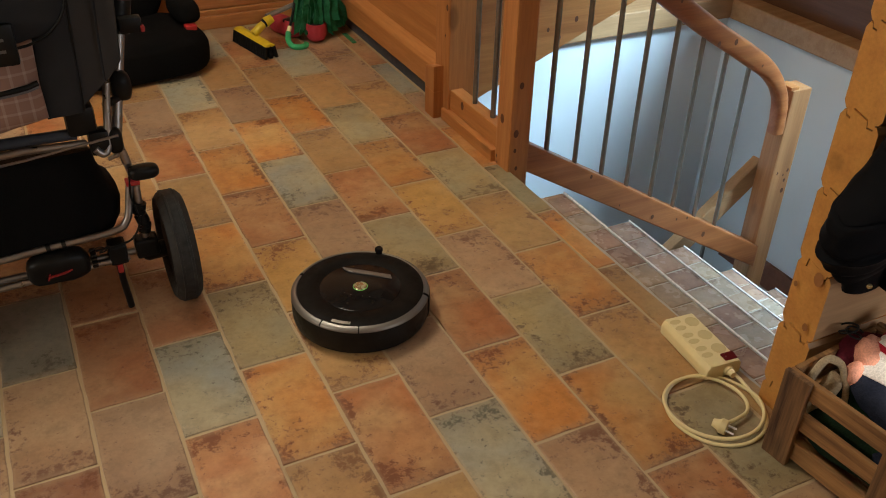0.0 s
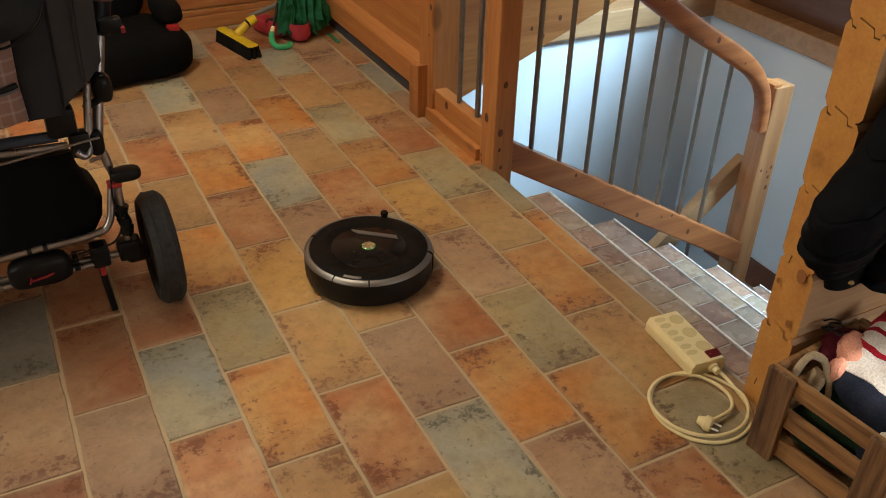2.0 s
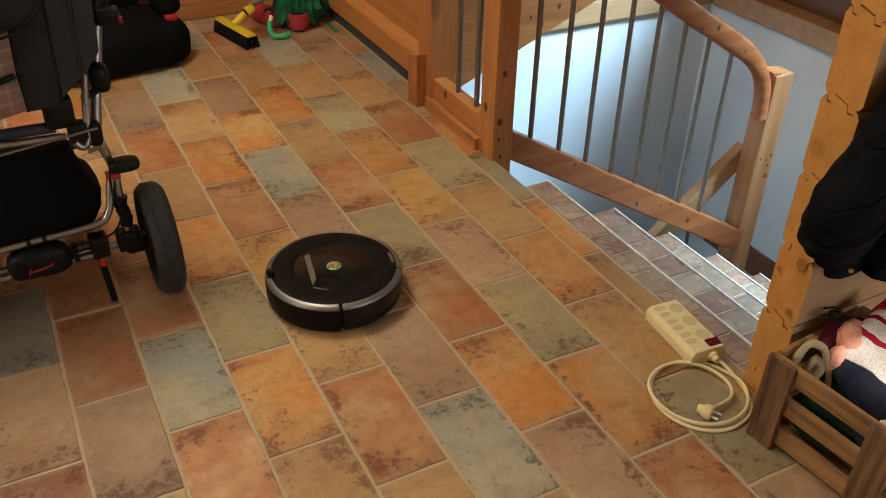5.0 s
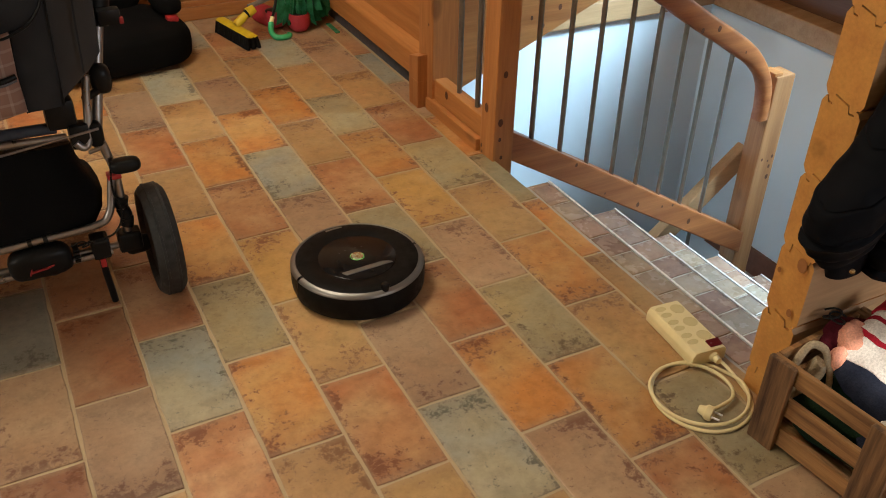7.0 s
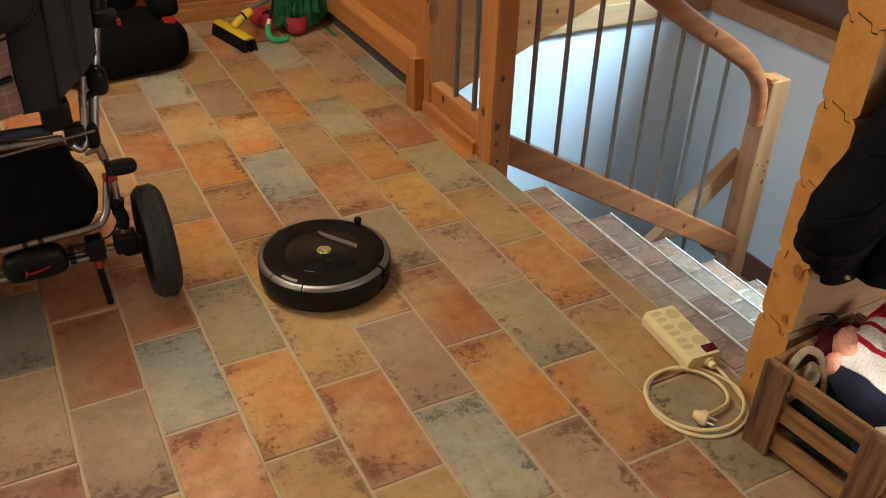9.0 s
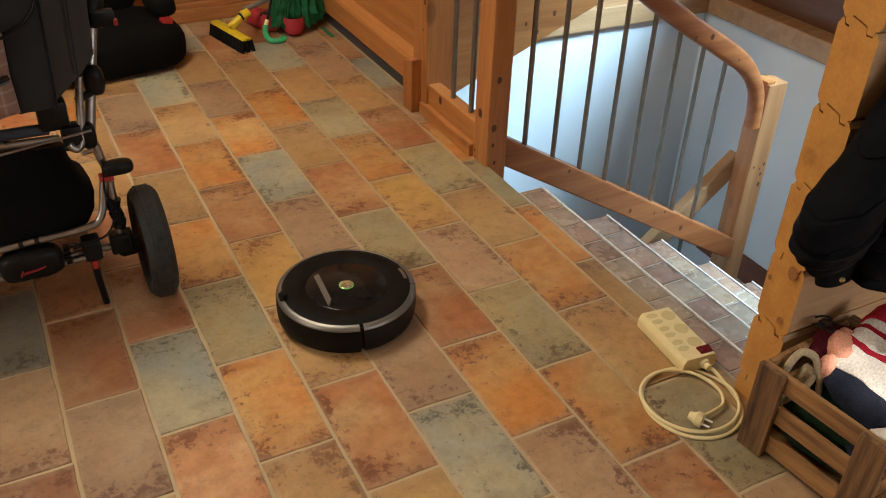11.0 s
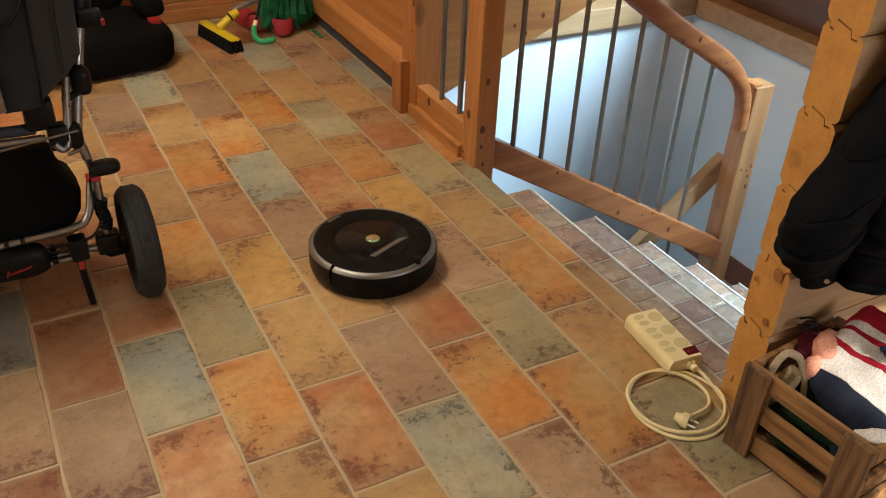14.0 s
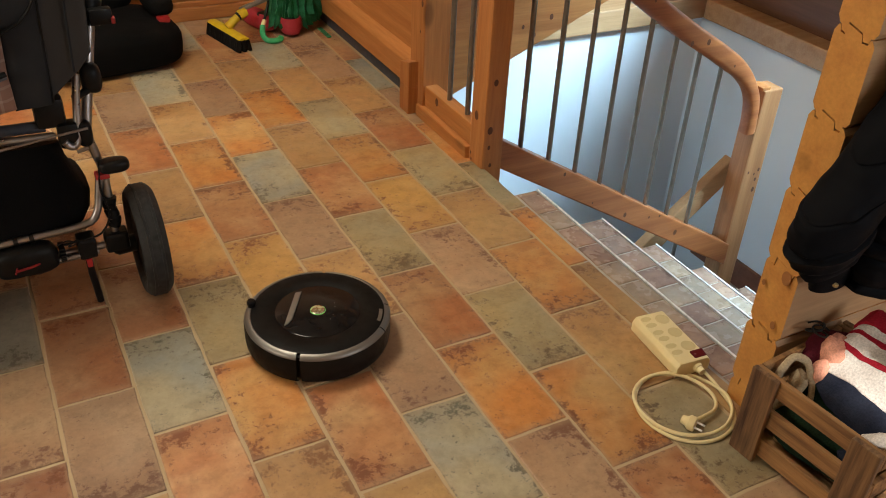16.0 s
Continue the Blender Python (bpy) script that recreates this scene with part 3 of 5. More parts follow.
def make_banister():
    g = thing("stair_banister", pose(0, 0, 0), "pale pine stair banister with round steel balusters", "railing")
    s = 0.603
    bm = bmesh.new()
    sloped(bm, 1.4955, 2.735, 0.088, s, 0.108, 0.618, 0.674)
    lower_rail = part("lower_rail", bm, RAILWOOD, g)
    # handrail: straight, then curving down into the newel
    line = [(1.4955, 0.642, 0.875), (2.13, 0.642, 0.441), (2.45, 0.642, 0.244), (2.585, 0.642, 0.148), (2.660, 0.642, 0.046), (2.682, 0.642, -0.060), (2.684, 0.642, -0.113)]
    bm = bmesh.new()
    path = smooth_path(line, 7)
    rings = []
    for i, p in enumerate(path):
        d = (path[min(i + 1, len(path) - 1)] - path[max(i - 1, 0)]).normalized()
        u = Vector((-d.z, 0, d.x))
        taper = min(1.0, max(0.0, (p.x - 2.50) / 0.14))
        hh, ww = 0.038 - 0.012 * taper, 0.028
        ring = []
        for a in range(16):
            t = 2 * math.pi * a / 16
            ct, stt = math.cos(t), math.sin(t)
            ring.append(p + Vector((0, 1, 0)) * ww * math.copysign(abs(ct) ** 0.5, ct) + u * hh * math.copysign(abs(stt) ** 0.5, stt))
        rings.append(ring)
    loft(bm, rings)
    rail = part("handrail", bm, RAILWOOD, g, smooth=True)
    for x, z, r in ((2.264, 0.322, 0.011), (2.343, 0.318, 0.012), (1.90, 0.585, 0.009), (2.06, 0.50, 0.007), (2.50, 0.205, 0.006)):
        knot((x, 0.6135, z), (0, -1, 0), r, rail)
    newel = part("newel_post", boxes((2.715, 2.815, 0.625, 0.715, -1.25, 0.062), bevel=0.006), PALE_Z, g)
    part("newel_cap", boxes((2.705, 2.748, 0.63, 0.70, 0.0625, 0.076), bevel=0.003), PINE_Z, g)
    for c, r in (((2.740, 0.625, -0.305), 0.007), ((2.795, 0.625, -0.300), 0.009), ((2.788, 0.625, -0.345), 0.009), ((2.790, 0.625, -0.395), 0.012), ((2.775, 0.625, -0.318), 0.006)):
        knot(c, (0, -1, 0), r, newel)
    for k in range(9):
        x = 1.596 + 0.1245 * k
        if k == 8:
            continue
        zb = 0.088 - s * (x - 1.4955) - 0.012
        zt = np.interp(x, [1.4955, 2.13, 2.45, 2.578, 2.647], [0.875, 0.441, 0.244, 0.148, 0.07]) - 0.03
        bm = bmesh.new()
        tube(bm, [(x, 0.645, zb), (x, 0.645, float(zt))], 0.0090, 14)
        part("baluster", bm, STEEL, g, smooth=True)
    for x, dz, r in ((1.782, 0.02, 0.008), (2.10, 0.075, 0.011), (2.228, 0.04, 0.006), (2.283, 0.014, 0.007), (2.388, 0.055, 0.013), (1.93, 0.085, 0.005)):
        knot((x, 0.618, 0.088 - s * (x - 1.4955) - dz), (0, -1, 0), r, lower_rail)
    return g


make_banister()


def make_lower_flight():
    g = thing("lower_banister", pose(0, 0, 0), "pale pine banister of the lower flight", "railing")
    bm = bmesh.new()
    prism(bm, [(1.55, -1.27), (2.74, -0.285), (2.74, -0.40), (1.55, -1.385)], 1, 0.72, 0.77, 0.006)
    part("handrail", bm, PALE_X, g)
    for x in (2.36, 2.45, 2.54):
        z = -1.27 + (x - 1.55) * 0.828 - 0.05
        bm = bmesh.new()
        tube(bm, [(x, 0.745, -1.75), (x, 0.745, z)], 0.0085, 12)
        part("baluster", bm, STEEL, g, smooth=True)
    part("bottom_rail", boxes((1.55, 2.72, 0.72, 0.77, -1.83, -1.73)), PALE_X, g)
    part("post", boxes((1.50, 1.55, 0.715, 0.775, -2.6, -1.2)), PALE_Z, g)
    return g


make_lower_flight()


def make_brace():
    """Board that slopes up behind the corner post."""
    g = thing("sloping_board", pose(0, 0, 0), "wide sloping pine board behind the railing", "beam")
    bm = bmesh.new()
    prism(bm, [(1.531, 0.024), (2.62, 0.487), (2.62, 1.05), (1.531, 0.59)], 1, 1.10, 1.14, 0.006)
    board = part("board", bm, PINE_X, g)
    for x, z, r in ((1.808, 0.232, 0.012), (1.917, 0.235, 0.010), (1.863, 0.272, 0.009), (1.989, 0.298, 0.012), (1.70, 0.33, 0.014)):
        knot((x, 1.10, z), (0, -1, 0), r, board)
    return g


make_brace()

# ---- log wall ----
LOGS = tagged(new("wall_log"), "wall of stacked interlocking orange logs with a sawn end", "wall", kind="structure")


def make_logs():
    y0, y1 = -0.598, -0.688          # stairwell side, hall side
    joint = [(0.0, 0.0), (0.13, -0.002), (0.16, -0.012), (0.26, -0.014), (0.29, 0.006), (0.66, -0.004), (0.70, -0.018), (0.84, -0.018), (0.87, -0.008), (1.0, -0.008)]
    zs = [-0.10, 0.065] + [0.065 + 0.1665 * k for k in range(1, 15)]
    for k, (za, zb) in enumerate(zip(zs, zs[1:])):
        out = []
        w = y1 - y0
        g = 0.0016
        for f, dz in joint:
            out.append((y0 + w * f, za + dz + g))
        # V-notches at both sides
        out[0] = (y0 - 0.007, za + g)
        out[-1] = (y1 + 0.007, za - 0.008 + g)
        out.append((y1, za + 0.004))
        out.append((y1, zb - 0.020))
        top = [(y0 + w * f, zb + dz - g) for f, dz in reversed(joint)]
        top[0] = (y1 + 0.007, zb - 0.008 - g)
        top[-1] = (y0 - 0.007, zb - g)
        out += top
        out.append((y0, zb - 0.014))
        out.append((y0, za + 0.014))
        if k == 0:
            out = [(y0, za), (y1, za)] + out[len(joint) + 1:]
        bm = bmesh.new()
        prism(bm, out, 0, 1.40 + random.Random(k).uniform(-0.002, 0.002), 3.2)
        log = part("log", bm, LOG, LOGS)
        # hall-side faces take the copy with daylight in its colour
        log.data.materials.append(LOGLIT)
        for f in log.data.polygons:
            f.material_index = 1 if f.normal.y < -0.5 else 0
    for c, r in (((1.3975, -0.662, 0.376), 0.017), ((1.3975, -0.664, 0.255), 0.010), ((1.3975, -0.612, 0.335), 0.007)):
        knot(c, (-1, 0, 0), r, LOGS, LOGKNOT)


make_logs()

# ---- robot vacuum ----


def make_vacuum():
    v = thing("robot_vacuum", pose(0.68, 0.08, 0), "round black robot vacuum with a silver rim on the tiles", "robot vacuum")
    bm = bmesh.new()
    lathe(bm, [(0.001, 0.008), (0.14, 0.008), (0.160, 0.012), (0.1655, 0.03), (0.1655, 0.076), (0.158, 0.080), (0.001, 0.080)], 96)
    body = part("body", bm, BLACK, v, smooth=True)
    bm = bmesh.new()
    lathe(bm, [(0.162, 0.007), (0.171, 0.010), (0.1755, 0.020), (0.1768, 0.034), (0.1768, 0.072), (0.1755, 0.0762), (0.1655, 0.0768)], 64, a0=-84, a1=84)
    part("bumper", bm, MATT, v, smooth=True)
    bm = bmesh.new()
    lathe(bm, [(0.160, 0.007), (0.170, 0.011), (0.1735, 0.022), (0.1750, 0.038), (0.1750, 0.072), (0.1738, 0.0762), (0.1655, 0.0768)], 64, a0=87, a1=273)
    part("rear_shell", bm, BLACK, v, smooth=True)
    ring = [(0.1752, 0.0762), (0.1752, 0.0782), (0.1725, 0.0822), (0.1675, 0.0858), (0.1620, 0.0872), (0.1602, 0.0855)]
    for a, b in ((-83.5, 83.5), (86.5, 163), (164.2, 195.8), (197, 273.5)):
        bm = bmesh.new()
        lathe(bm, ring, 48, a0=a, a1=b)
        part("rim", bm, SILVER, v, "satin silver rim segment", smooth=True)
    bm = bmesh.new()
    lathe(bm, [(0.001, 0.080), (0.1602, 0.080), (0.1602, 0.0862), (0.155, 0.0878), (0.1095, 0.0905), (0.1035, 0.0870), (0.001, 0.0868)], 96)
    part("top_plate", bm, MATT, v, smooth=True)
    bm = bmesh.new()
    lathe(bm, [(0.001, 0.0884), (0.1005, 0.0884), (0.1022, 0.0876), (0.1022, 0.0870), (0.001, 0.0869)], 96)
    plate = part("control_plate", bm, GLOSS, v, "glossy black control plate", smooth=True)
    bm = bmesh.new()
    lathe(bm, [(0.001, 0.0882), (0.0165, 0.0882), (0.0175, 0.0900), (0.0165, 0.0914), (0.001, 0.0918)], 32)
    part("button", bm, BUTTON, plate, "round steel start button", smooth=True)
    bm = bmesh.new()
    lathe(bm, [(0.0177, 0.0882), (0.0177, 0.0896), (0.0186, 0.0896), (0.0186, 0.0882)], 32)
    part("light_ring", bm, GREENLED, plate, "green light around the button", smooth=True)
    bm = bmesh.new()
    prism(bm, [(0.053, -0.068), (0.053, 0.046), (0.060, 0.062), (0.067, 0.070), (0.067, -0.060)], 2, 0.0870, 0.0915, 0.0008)
    part("handle", bm, SILVER, v, "satin silver carrying handle")
    bm = bmesh.new()
    lathe(bm, [(0.001, 0.084), (0.009, 0.084), (0.0095, 0.094), (0.011, 0.095), (0.0108, 0.101), (0.008, 0.104), (0.001, 0.1045)], 24, (0.162, 0, 0))
    part("sensor_knob", bm, GLOSS, v, smooth=True)
    # small light strip added for the reflection seen on the rear rim
    bm = bmesh.new()
    lathe(bm, [(0.1475, 0.0884), (0.1475, 0.0892), (0.156, 0.0876), (0.156, 0.0866)], 12, a0=171, a1=189)
    part("bin_latch", bm, worn_material("glint_metal", (0.22, 0.20, 0.17), 0.35, 0.8), v, "light metallic strip for the glint on the rim")
    for y in (-0.036, -0.018, 0.012, 0.03):
        bm = bmesh.new()
        lathe(bm, [(0.0012, 0.0883), (0.0012, 0.0887), (0.0001, 0.0888)], 8, (-0.042 + abs(y) * 0.2, y, 0))
        part("indicator", bm, SILVER, plate)
    for s in (-1, 1):
        bm = bmesh.new()
        tube(bm, [(0, s * 0.125, 0.034), (0, s * 0.150, 0.034)], 0.034, 24)
        part("wheel", bm, RUBBER, v)
    return v


vacuum = make_vacuum()

# ---- power strip ----


def make_power_strip():
    p = thing("power_strip", pose(1.380, -0.412, 0, 0, 0, -5), "cream plastic power strip with a red switch on the floor", "power strip")
    bm = bmesh.new()
    prism(bm, [(-0.048, 0.004), (-0.048, 0.030), (-0.040, 0.044), (0.040, 0.044), (0.048, 0.034), (0.048, 0.004)], 1, -0.098, 0.098, 0.004)
    part("housing", bm, CREAMP, p, smooth=True)
    for y in (-0.075, 0.075):
        for x in (-0.035, 0.035):
            bm = bmesh.new()
            lathe(bm, [(0.001, 0.0), (0.006, 0.0), (0.006, 0.005), (0.001, 0.005)], 12, (x, y, 0))
            part("foot", bm, CREAMP, p)
    for k in range(3):
        y = 0.066 - 0.055 * k
        bm = bmesh.new()
        lathe(bm, [(0.0180, 0.0438), (0.0180, 0.0445), (0.0165, 0.0446), (0.0160, 0.0442), (0.001, 0.0441)], 28, (0.019, y, 0))
        part("socket", bm, SOCKET, p)
        for dy in (-0.0125, 0.0125):
            bm = bmesh.new()
            lathe(bm, [(0.012, 0.0438), (0.012, 0.0445), (0.0108, 0.0446), (0.0102, 0.0442), (0.001, 0.0441)], 20, (-0.022, y + dy, 0))
            bmesh.ops.scale(bm, vec=(1.25, 0.72, 1), space=Matrix.Translation((0.022, -y - dy, 0)), verts=bm.verts)
            part("socket", bm, SOCKET, p)
    bm = bmesh.new()
    prism(bm, [(-0.090, 0.0438), (-0.090, 0.0455), (-0.068, 0.0500), (-0.066, 0.0438)], 0, 0.006, 0.040, 0.001)
    part("switch", bm, DARKRED, p, "dark red rocker switch")
    bm = bmesh.new()
    lathe(bm, [(0.001, 0.0), (0.013, 0.0), (0.012, 0.008), (0.009, 0.010), (0.0085, 0.022), (0.001, 0.022)], 20)
    bmesh.ops.transform(bm, matrix=pose(0.012, -0.097, 0.022, 90, 0, 0), verts=bm.verts)
    part("cable_gland", bm, CREAMP, p, smooth=True)
    return p


make_power_strip()


def make_cable():
    c = thing("power_cable", pose(0, 0, 0), "coiled cream power cable with a plug on the floor", "cable")
    r = 0.0042
    cx, cy = 1.277, -0.586
    pts = [(1.385, -0.517, 0.022), (1.393, -0.545, 0.014)]
    for k in range(29):
        a = radians(-8 - 26 * k)
        rr = 0.114 - 0.0003 * k + 0.005 * math.sin(k * 0.62)
        if k > 22:
            rr -= 0.0035 * (k - 22)
        pts.append((cx + rr * math.cos(a), cy + rr * math.sin(a), r + (0.0085 if k > 13 else 0.0)))
    pts += [(1.330, -0.634, 0.013), (1.290, -0.642, 0.014), (1.256, -0.645, 0.017)]
    bm = bmesh.new()
    tube(bm, smooth_path(pts, 4), r, 10)
    part("cord", bm, CREAMP, c, smooth=True)
    plug = pose(1.243, -0.646, 0.0185, 0, 0, -62)
    bm = bmesh.new()
    lathe(bm, [(0.001, -0.018), (0.009, -0.018), (0.012, -0.006), (0.0175, 0.0), (0.0175, 0.012), (0.016, 0.014), (0.001, 0.014)], 20)
    bmesh.ops.transform(bm, matrix=plug @ pose(0, 0, 0, 0, 90, 0), verts=bm.verts)
    pl = part("plug", bm, CREAMP, c, smooth=True)
    for dy in (-0.0095, 0.0095):
        bm = bmesh.new()
        tube(bm, [(0.014, dy, 0), (0.033, dy, 0)], 0.0023, 8)
        bmesh.ops.transform(bm, matrix=plug, verts=bm.verts)
        part("pin", bm, NOSING, pl)
    return c


make_cable()

# ---- crate and its contents ----
CRATE_POSE = pose(1.313, -0.722, 0, 0, 0, 5.5)


def make_crate():
    c = thing("wooden_crate", CRATE_POSE, "old dark wooden slatted crate full of knitwear", "crate")
    rnd = random.Random(5)
    ln, dp = 0.295, 0.27
    for x in (0.0, dp):
        for z in (0.014, 0.094, 0.176):
            bm = boxes((x - 0.006, x + 0.006, -ln, 0.0, z + rnd.uniform(-.003, .003), z + 0.046), bevel=0.002)
            part("slat", bm, CRATE, c)
    for y in (-0.006, -ln + 0.006):
        for z in (0.014, 0.094, 0.176):
            part("slat", boxes((0.008, dp - 0.008, y - 0.006, y + 0.006, z, z + 0.046), bevel=0.002), CRATE, c)
    for x, s in ((0.0, -1), (dp, 1)):
        for y in (-0.030, -ln + 0.030):
            bm = boxes((x + s * 0.007, x + s * 0.021, y - 0.031, y + 0.031, 0.0, 0.226), bevel=0.003)
            part("corner_post", bm, CRATE_Z, c)
    for k in range(4):
        part("bottom_board", boxes((0.01 + k * 0.064, 0.068 + k * 0.064, -ln + 0.014, -0.014, 0.004, 0.012)), CRATE, c)
    return c


make_crate()


def knit(name, m, label, sections):
    """A piece of knitwear made of rings along a bent line: (points, radii, flatness, material, part name)."""
    t = thing(name, m, label, "clothing")
    for pts, radii, flat, mat, nm in sections:
        bm = bmesh.new()
        path = smooth_path(pts, 5)
        rr = [float(np.interp(i / (len(path) - 1), np.linspace(0, 1, len(radii)), radii)) for i in range(len(path))]
        tube(bm, path, rr, 20, flat)
        for v in bm.verts:
            v.co += v.co.normalized() * 0.004 * noise.noise(v.co * 40)
        part(nm, bm, mat, t, smooth=True)
    return t


def make_contents():
    # wide striped stocking, lying flat with its cuff at the back
    t = thing("striped_stocking", CRATE_POSE, "white knitted stocking with red stripes and cuff", "clothing")
    spans = [(0.0, 0.25, KNITRED, "cuff", 1.07), (0.25, 0.35, KNITWHITE, "band", 1.0), (0.35, 0.405, KNITRED, "stripe", 1.01), (0.405, 0.56, KNITWHITE, "band", 1.0),
             (0.56, 0.62, KNITRED, "stripe", 1.01), (0.62, 0.84, KNITWHITE, "band", 0.98), (0.84, 1.0, KNITNAVY, "toe", 0.93)]
    for a, b, mat, nm, k in spans:
        rings = []
        for i in range(7):
            f = a + (b - a) * i / 6
            cx, cz = 0.268 - 0.195 * f, 0.288 - 0.110 * f + 0.02 * math.sin(math.pi * f)
            hw, ht = 0.112 * k, 0.024 * k
            if nm == "toe":
                hw *= 1 - 0.35 * (i / 6) ** 2
                ht *= 1 - 0.45 * (i / 6) ** 2
            row = []
            for q in range(40):
                u = 2 * math.pi * q / 40
                p = Vector((cx + 0.010 * math.cos(u), -0.168 + hw * math.cos(u), cz + ht * math.copysign(abs(math.sin(u)) ** 0.8, math.sin(u))))
                rib = 0.0035 * math.sin(q * 5) if nm == "cuff" else 0.0
                row.append(p + Vector((0.3, 0, 1)) * (0.010 * noise.noise(p * 14) + 0.004 * noise.noise(p * 45) + rib))
            rings.append(row)
        bm = bmesh.new()
        loft(bm, rings)
        part(nm, bm, mat, t, smooth=True)
    bm = bmesh.new()
    for cx, cy in ((0.160, -0.165), (0.152, -0.178), (0.168, -0.188), (0.145, -0.196)):
        lathe(bm, [(0.010, 0.0), (0.0115, 0.003), (0.009, 0.003)], 14, (cx + 0.02, cy, 0.291))
    part("emblem", bm, KNITNAVY, t, "small embroidered dark ring emblem")
    t = thing("pink_mitten", CRATE_POSE, "salmon pink knitted mitten", "clothing")
    for nm, c, size, turn in (("palm_cover", (0.160, -0.064, 0.236), (0.040, 0.030, 0.030), 25), ("thumb_cover", (0.118, -0.074, 0.206), (0.032, 0.020, 0.024), -20)):
        bm = bmesh.new()
        blob(bm, (0, 0, 0), size, 28, 18, 2.4, 0.007, 34, 3.0, Matrix.Translation(c) @ pose(0, 0, 0, 0, -18, turn))
        part(nm, bm, KNITPINK, t, smooth=True)
    knit("white_mitten", CRATE_POSE, "fluffy white mitten on the edge of the crate", [([(0.020, -0.235, 0.205), (0.030, -0.262, 0.216), (0.055, -0.285, 0.220)], [0.010, 0.019, 0.017], 0.7, KNITWHITE, "palm_cover")])
    knit("beige_slipper", CRATE_POSE, "beige felt slipper standing against the crate", [([(0.035, -0.020, 0.14), (0.042, -0.026, 0.205), (0.062, -0.034, 0.240), (0.085, -0.052, 0.228), (0.090, -0.072, 0.185), (0.085, -0.085, 0.14)], [0.008, 0.008, 0.008, 0.008, 0.007, 0.006], 1.0, KNITBEIGE, "rim"),
         ([(0.075, -0.03, 0.10), (0.082, -0.045, 0.16), (0.088, -0.05, 0.195)], [0.03, 0.034, 0.02], 0.5, KNITBEIGE, "upper")])
    knit("dark_scarf", CRATE_POSE, "crumpled dark green woollen scarf", [([(0.075, -0.235, 0.075), (0.072, -0.17, 0.095), (0.075, -0.09, 0.085), (0.14, -0.075, 0.10), (0.19, -0.19, 0.12)], [0.045, 0.060, 0.058, 0.06, 0.055], 1.0, KNITGREEN, "fold")])
    knit("maroon_hat", CRATE_POSE, "dark maroon woollen hat", [([(0.13, -0.04, 0.19), (0.17, -0.035, 0.225), (0.21, -0.06, 0.23)], [0.03, 0.04, 0.03], 0.7, cloth_material("maroon_knit", (0.10, 0.012, 0.022), (0.06, 0.008, 0.014), 240.0, 20.0), "crown")])
    knit("green_hat", CRATE_POSE, "dark green woollen hat", [([(0.22, -0.12, 0.20), (0.25, -0.16, 0.26), (0.25, -0.24, 0.24)], [0.03, 0.045, 0.03], 0.8, KNITGREEN, "crown")])
    knit("navy_sock", CRATE_POSE, "navy sock with a white fleck pattern", [([(0.045, -0.25, 0.08), (0.042, -0.235, 0.12), (0.05, -0.21, 0.14)], [0.03, 0.035, 0.03], 0.6, KNITNAVY, "leg_cover")])


make_contents()


def make_cord():
    c = thing("black_cord", CRATE_POSE, "thin black cord looped over the crate contents", "cord")
    bm = bmesh.new()
    pts = [(0.15 + 0.022 * math.cos(a), -0.030 + 0.018 * math.sin(a) + 0.002 * a, 0.262 + 0.012 * math.sin(a * 0.7)) for a in (k * 0.55 for k in range(26))]
    tube(bm, smooth_path(pts, 3), 0.0022, 8)
    part("strand", bm, BLACK, c, smooth=True)
    return c


make_cord()


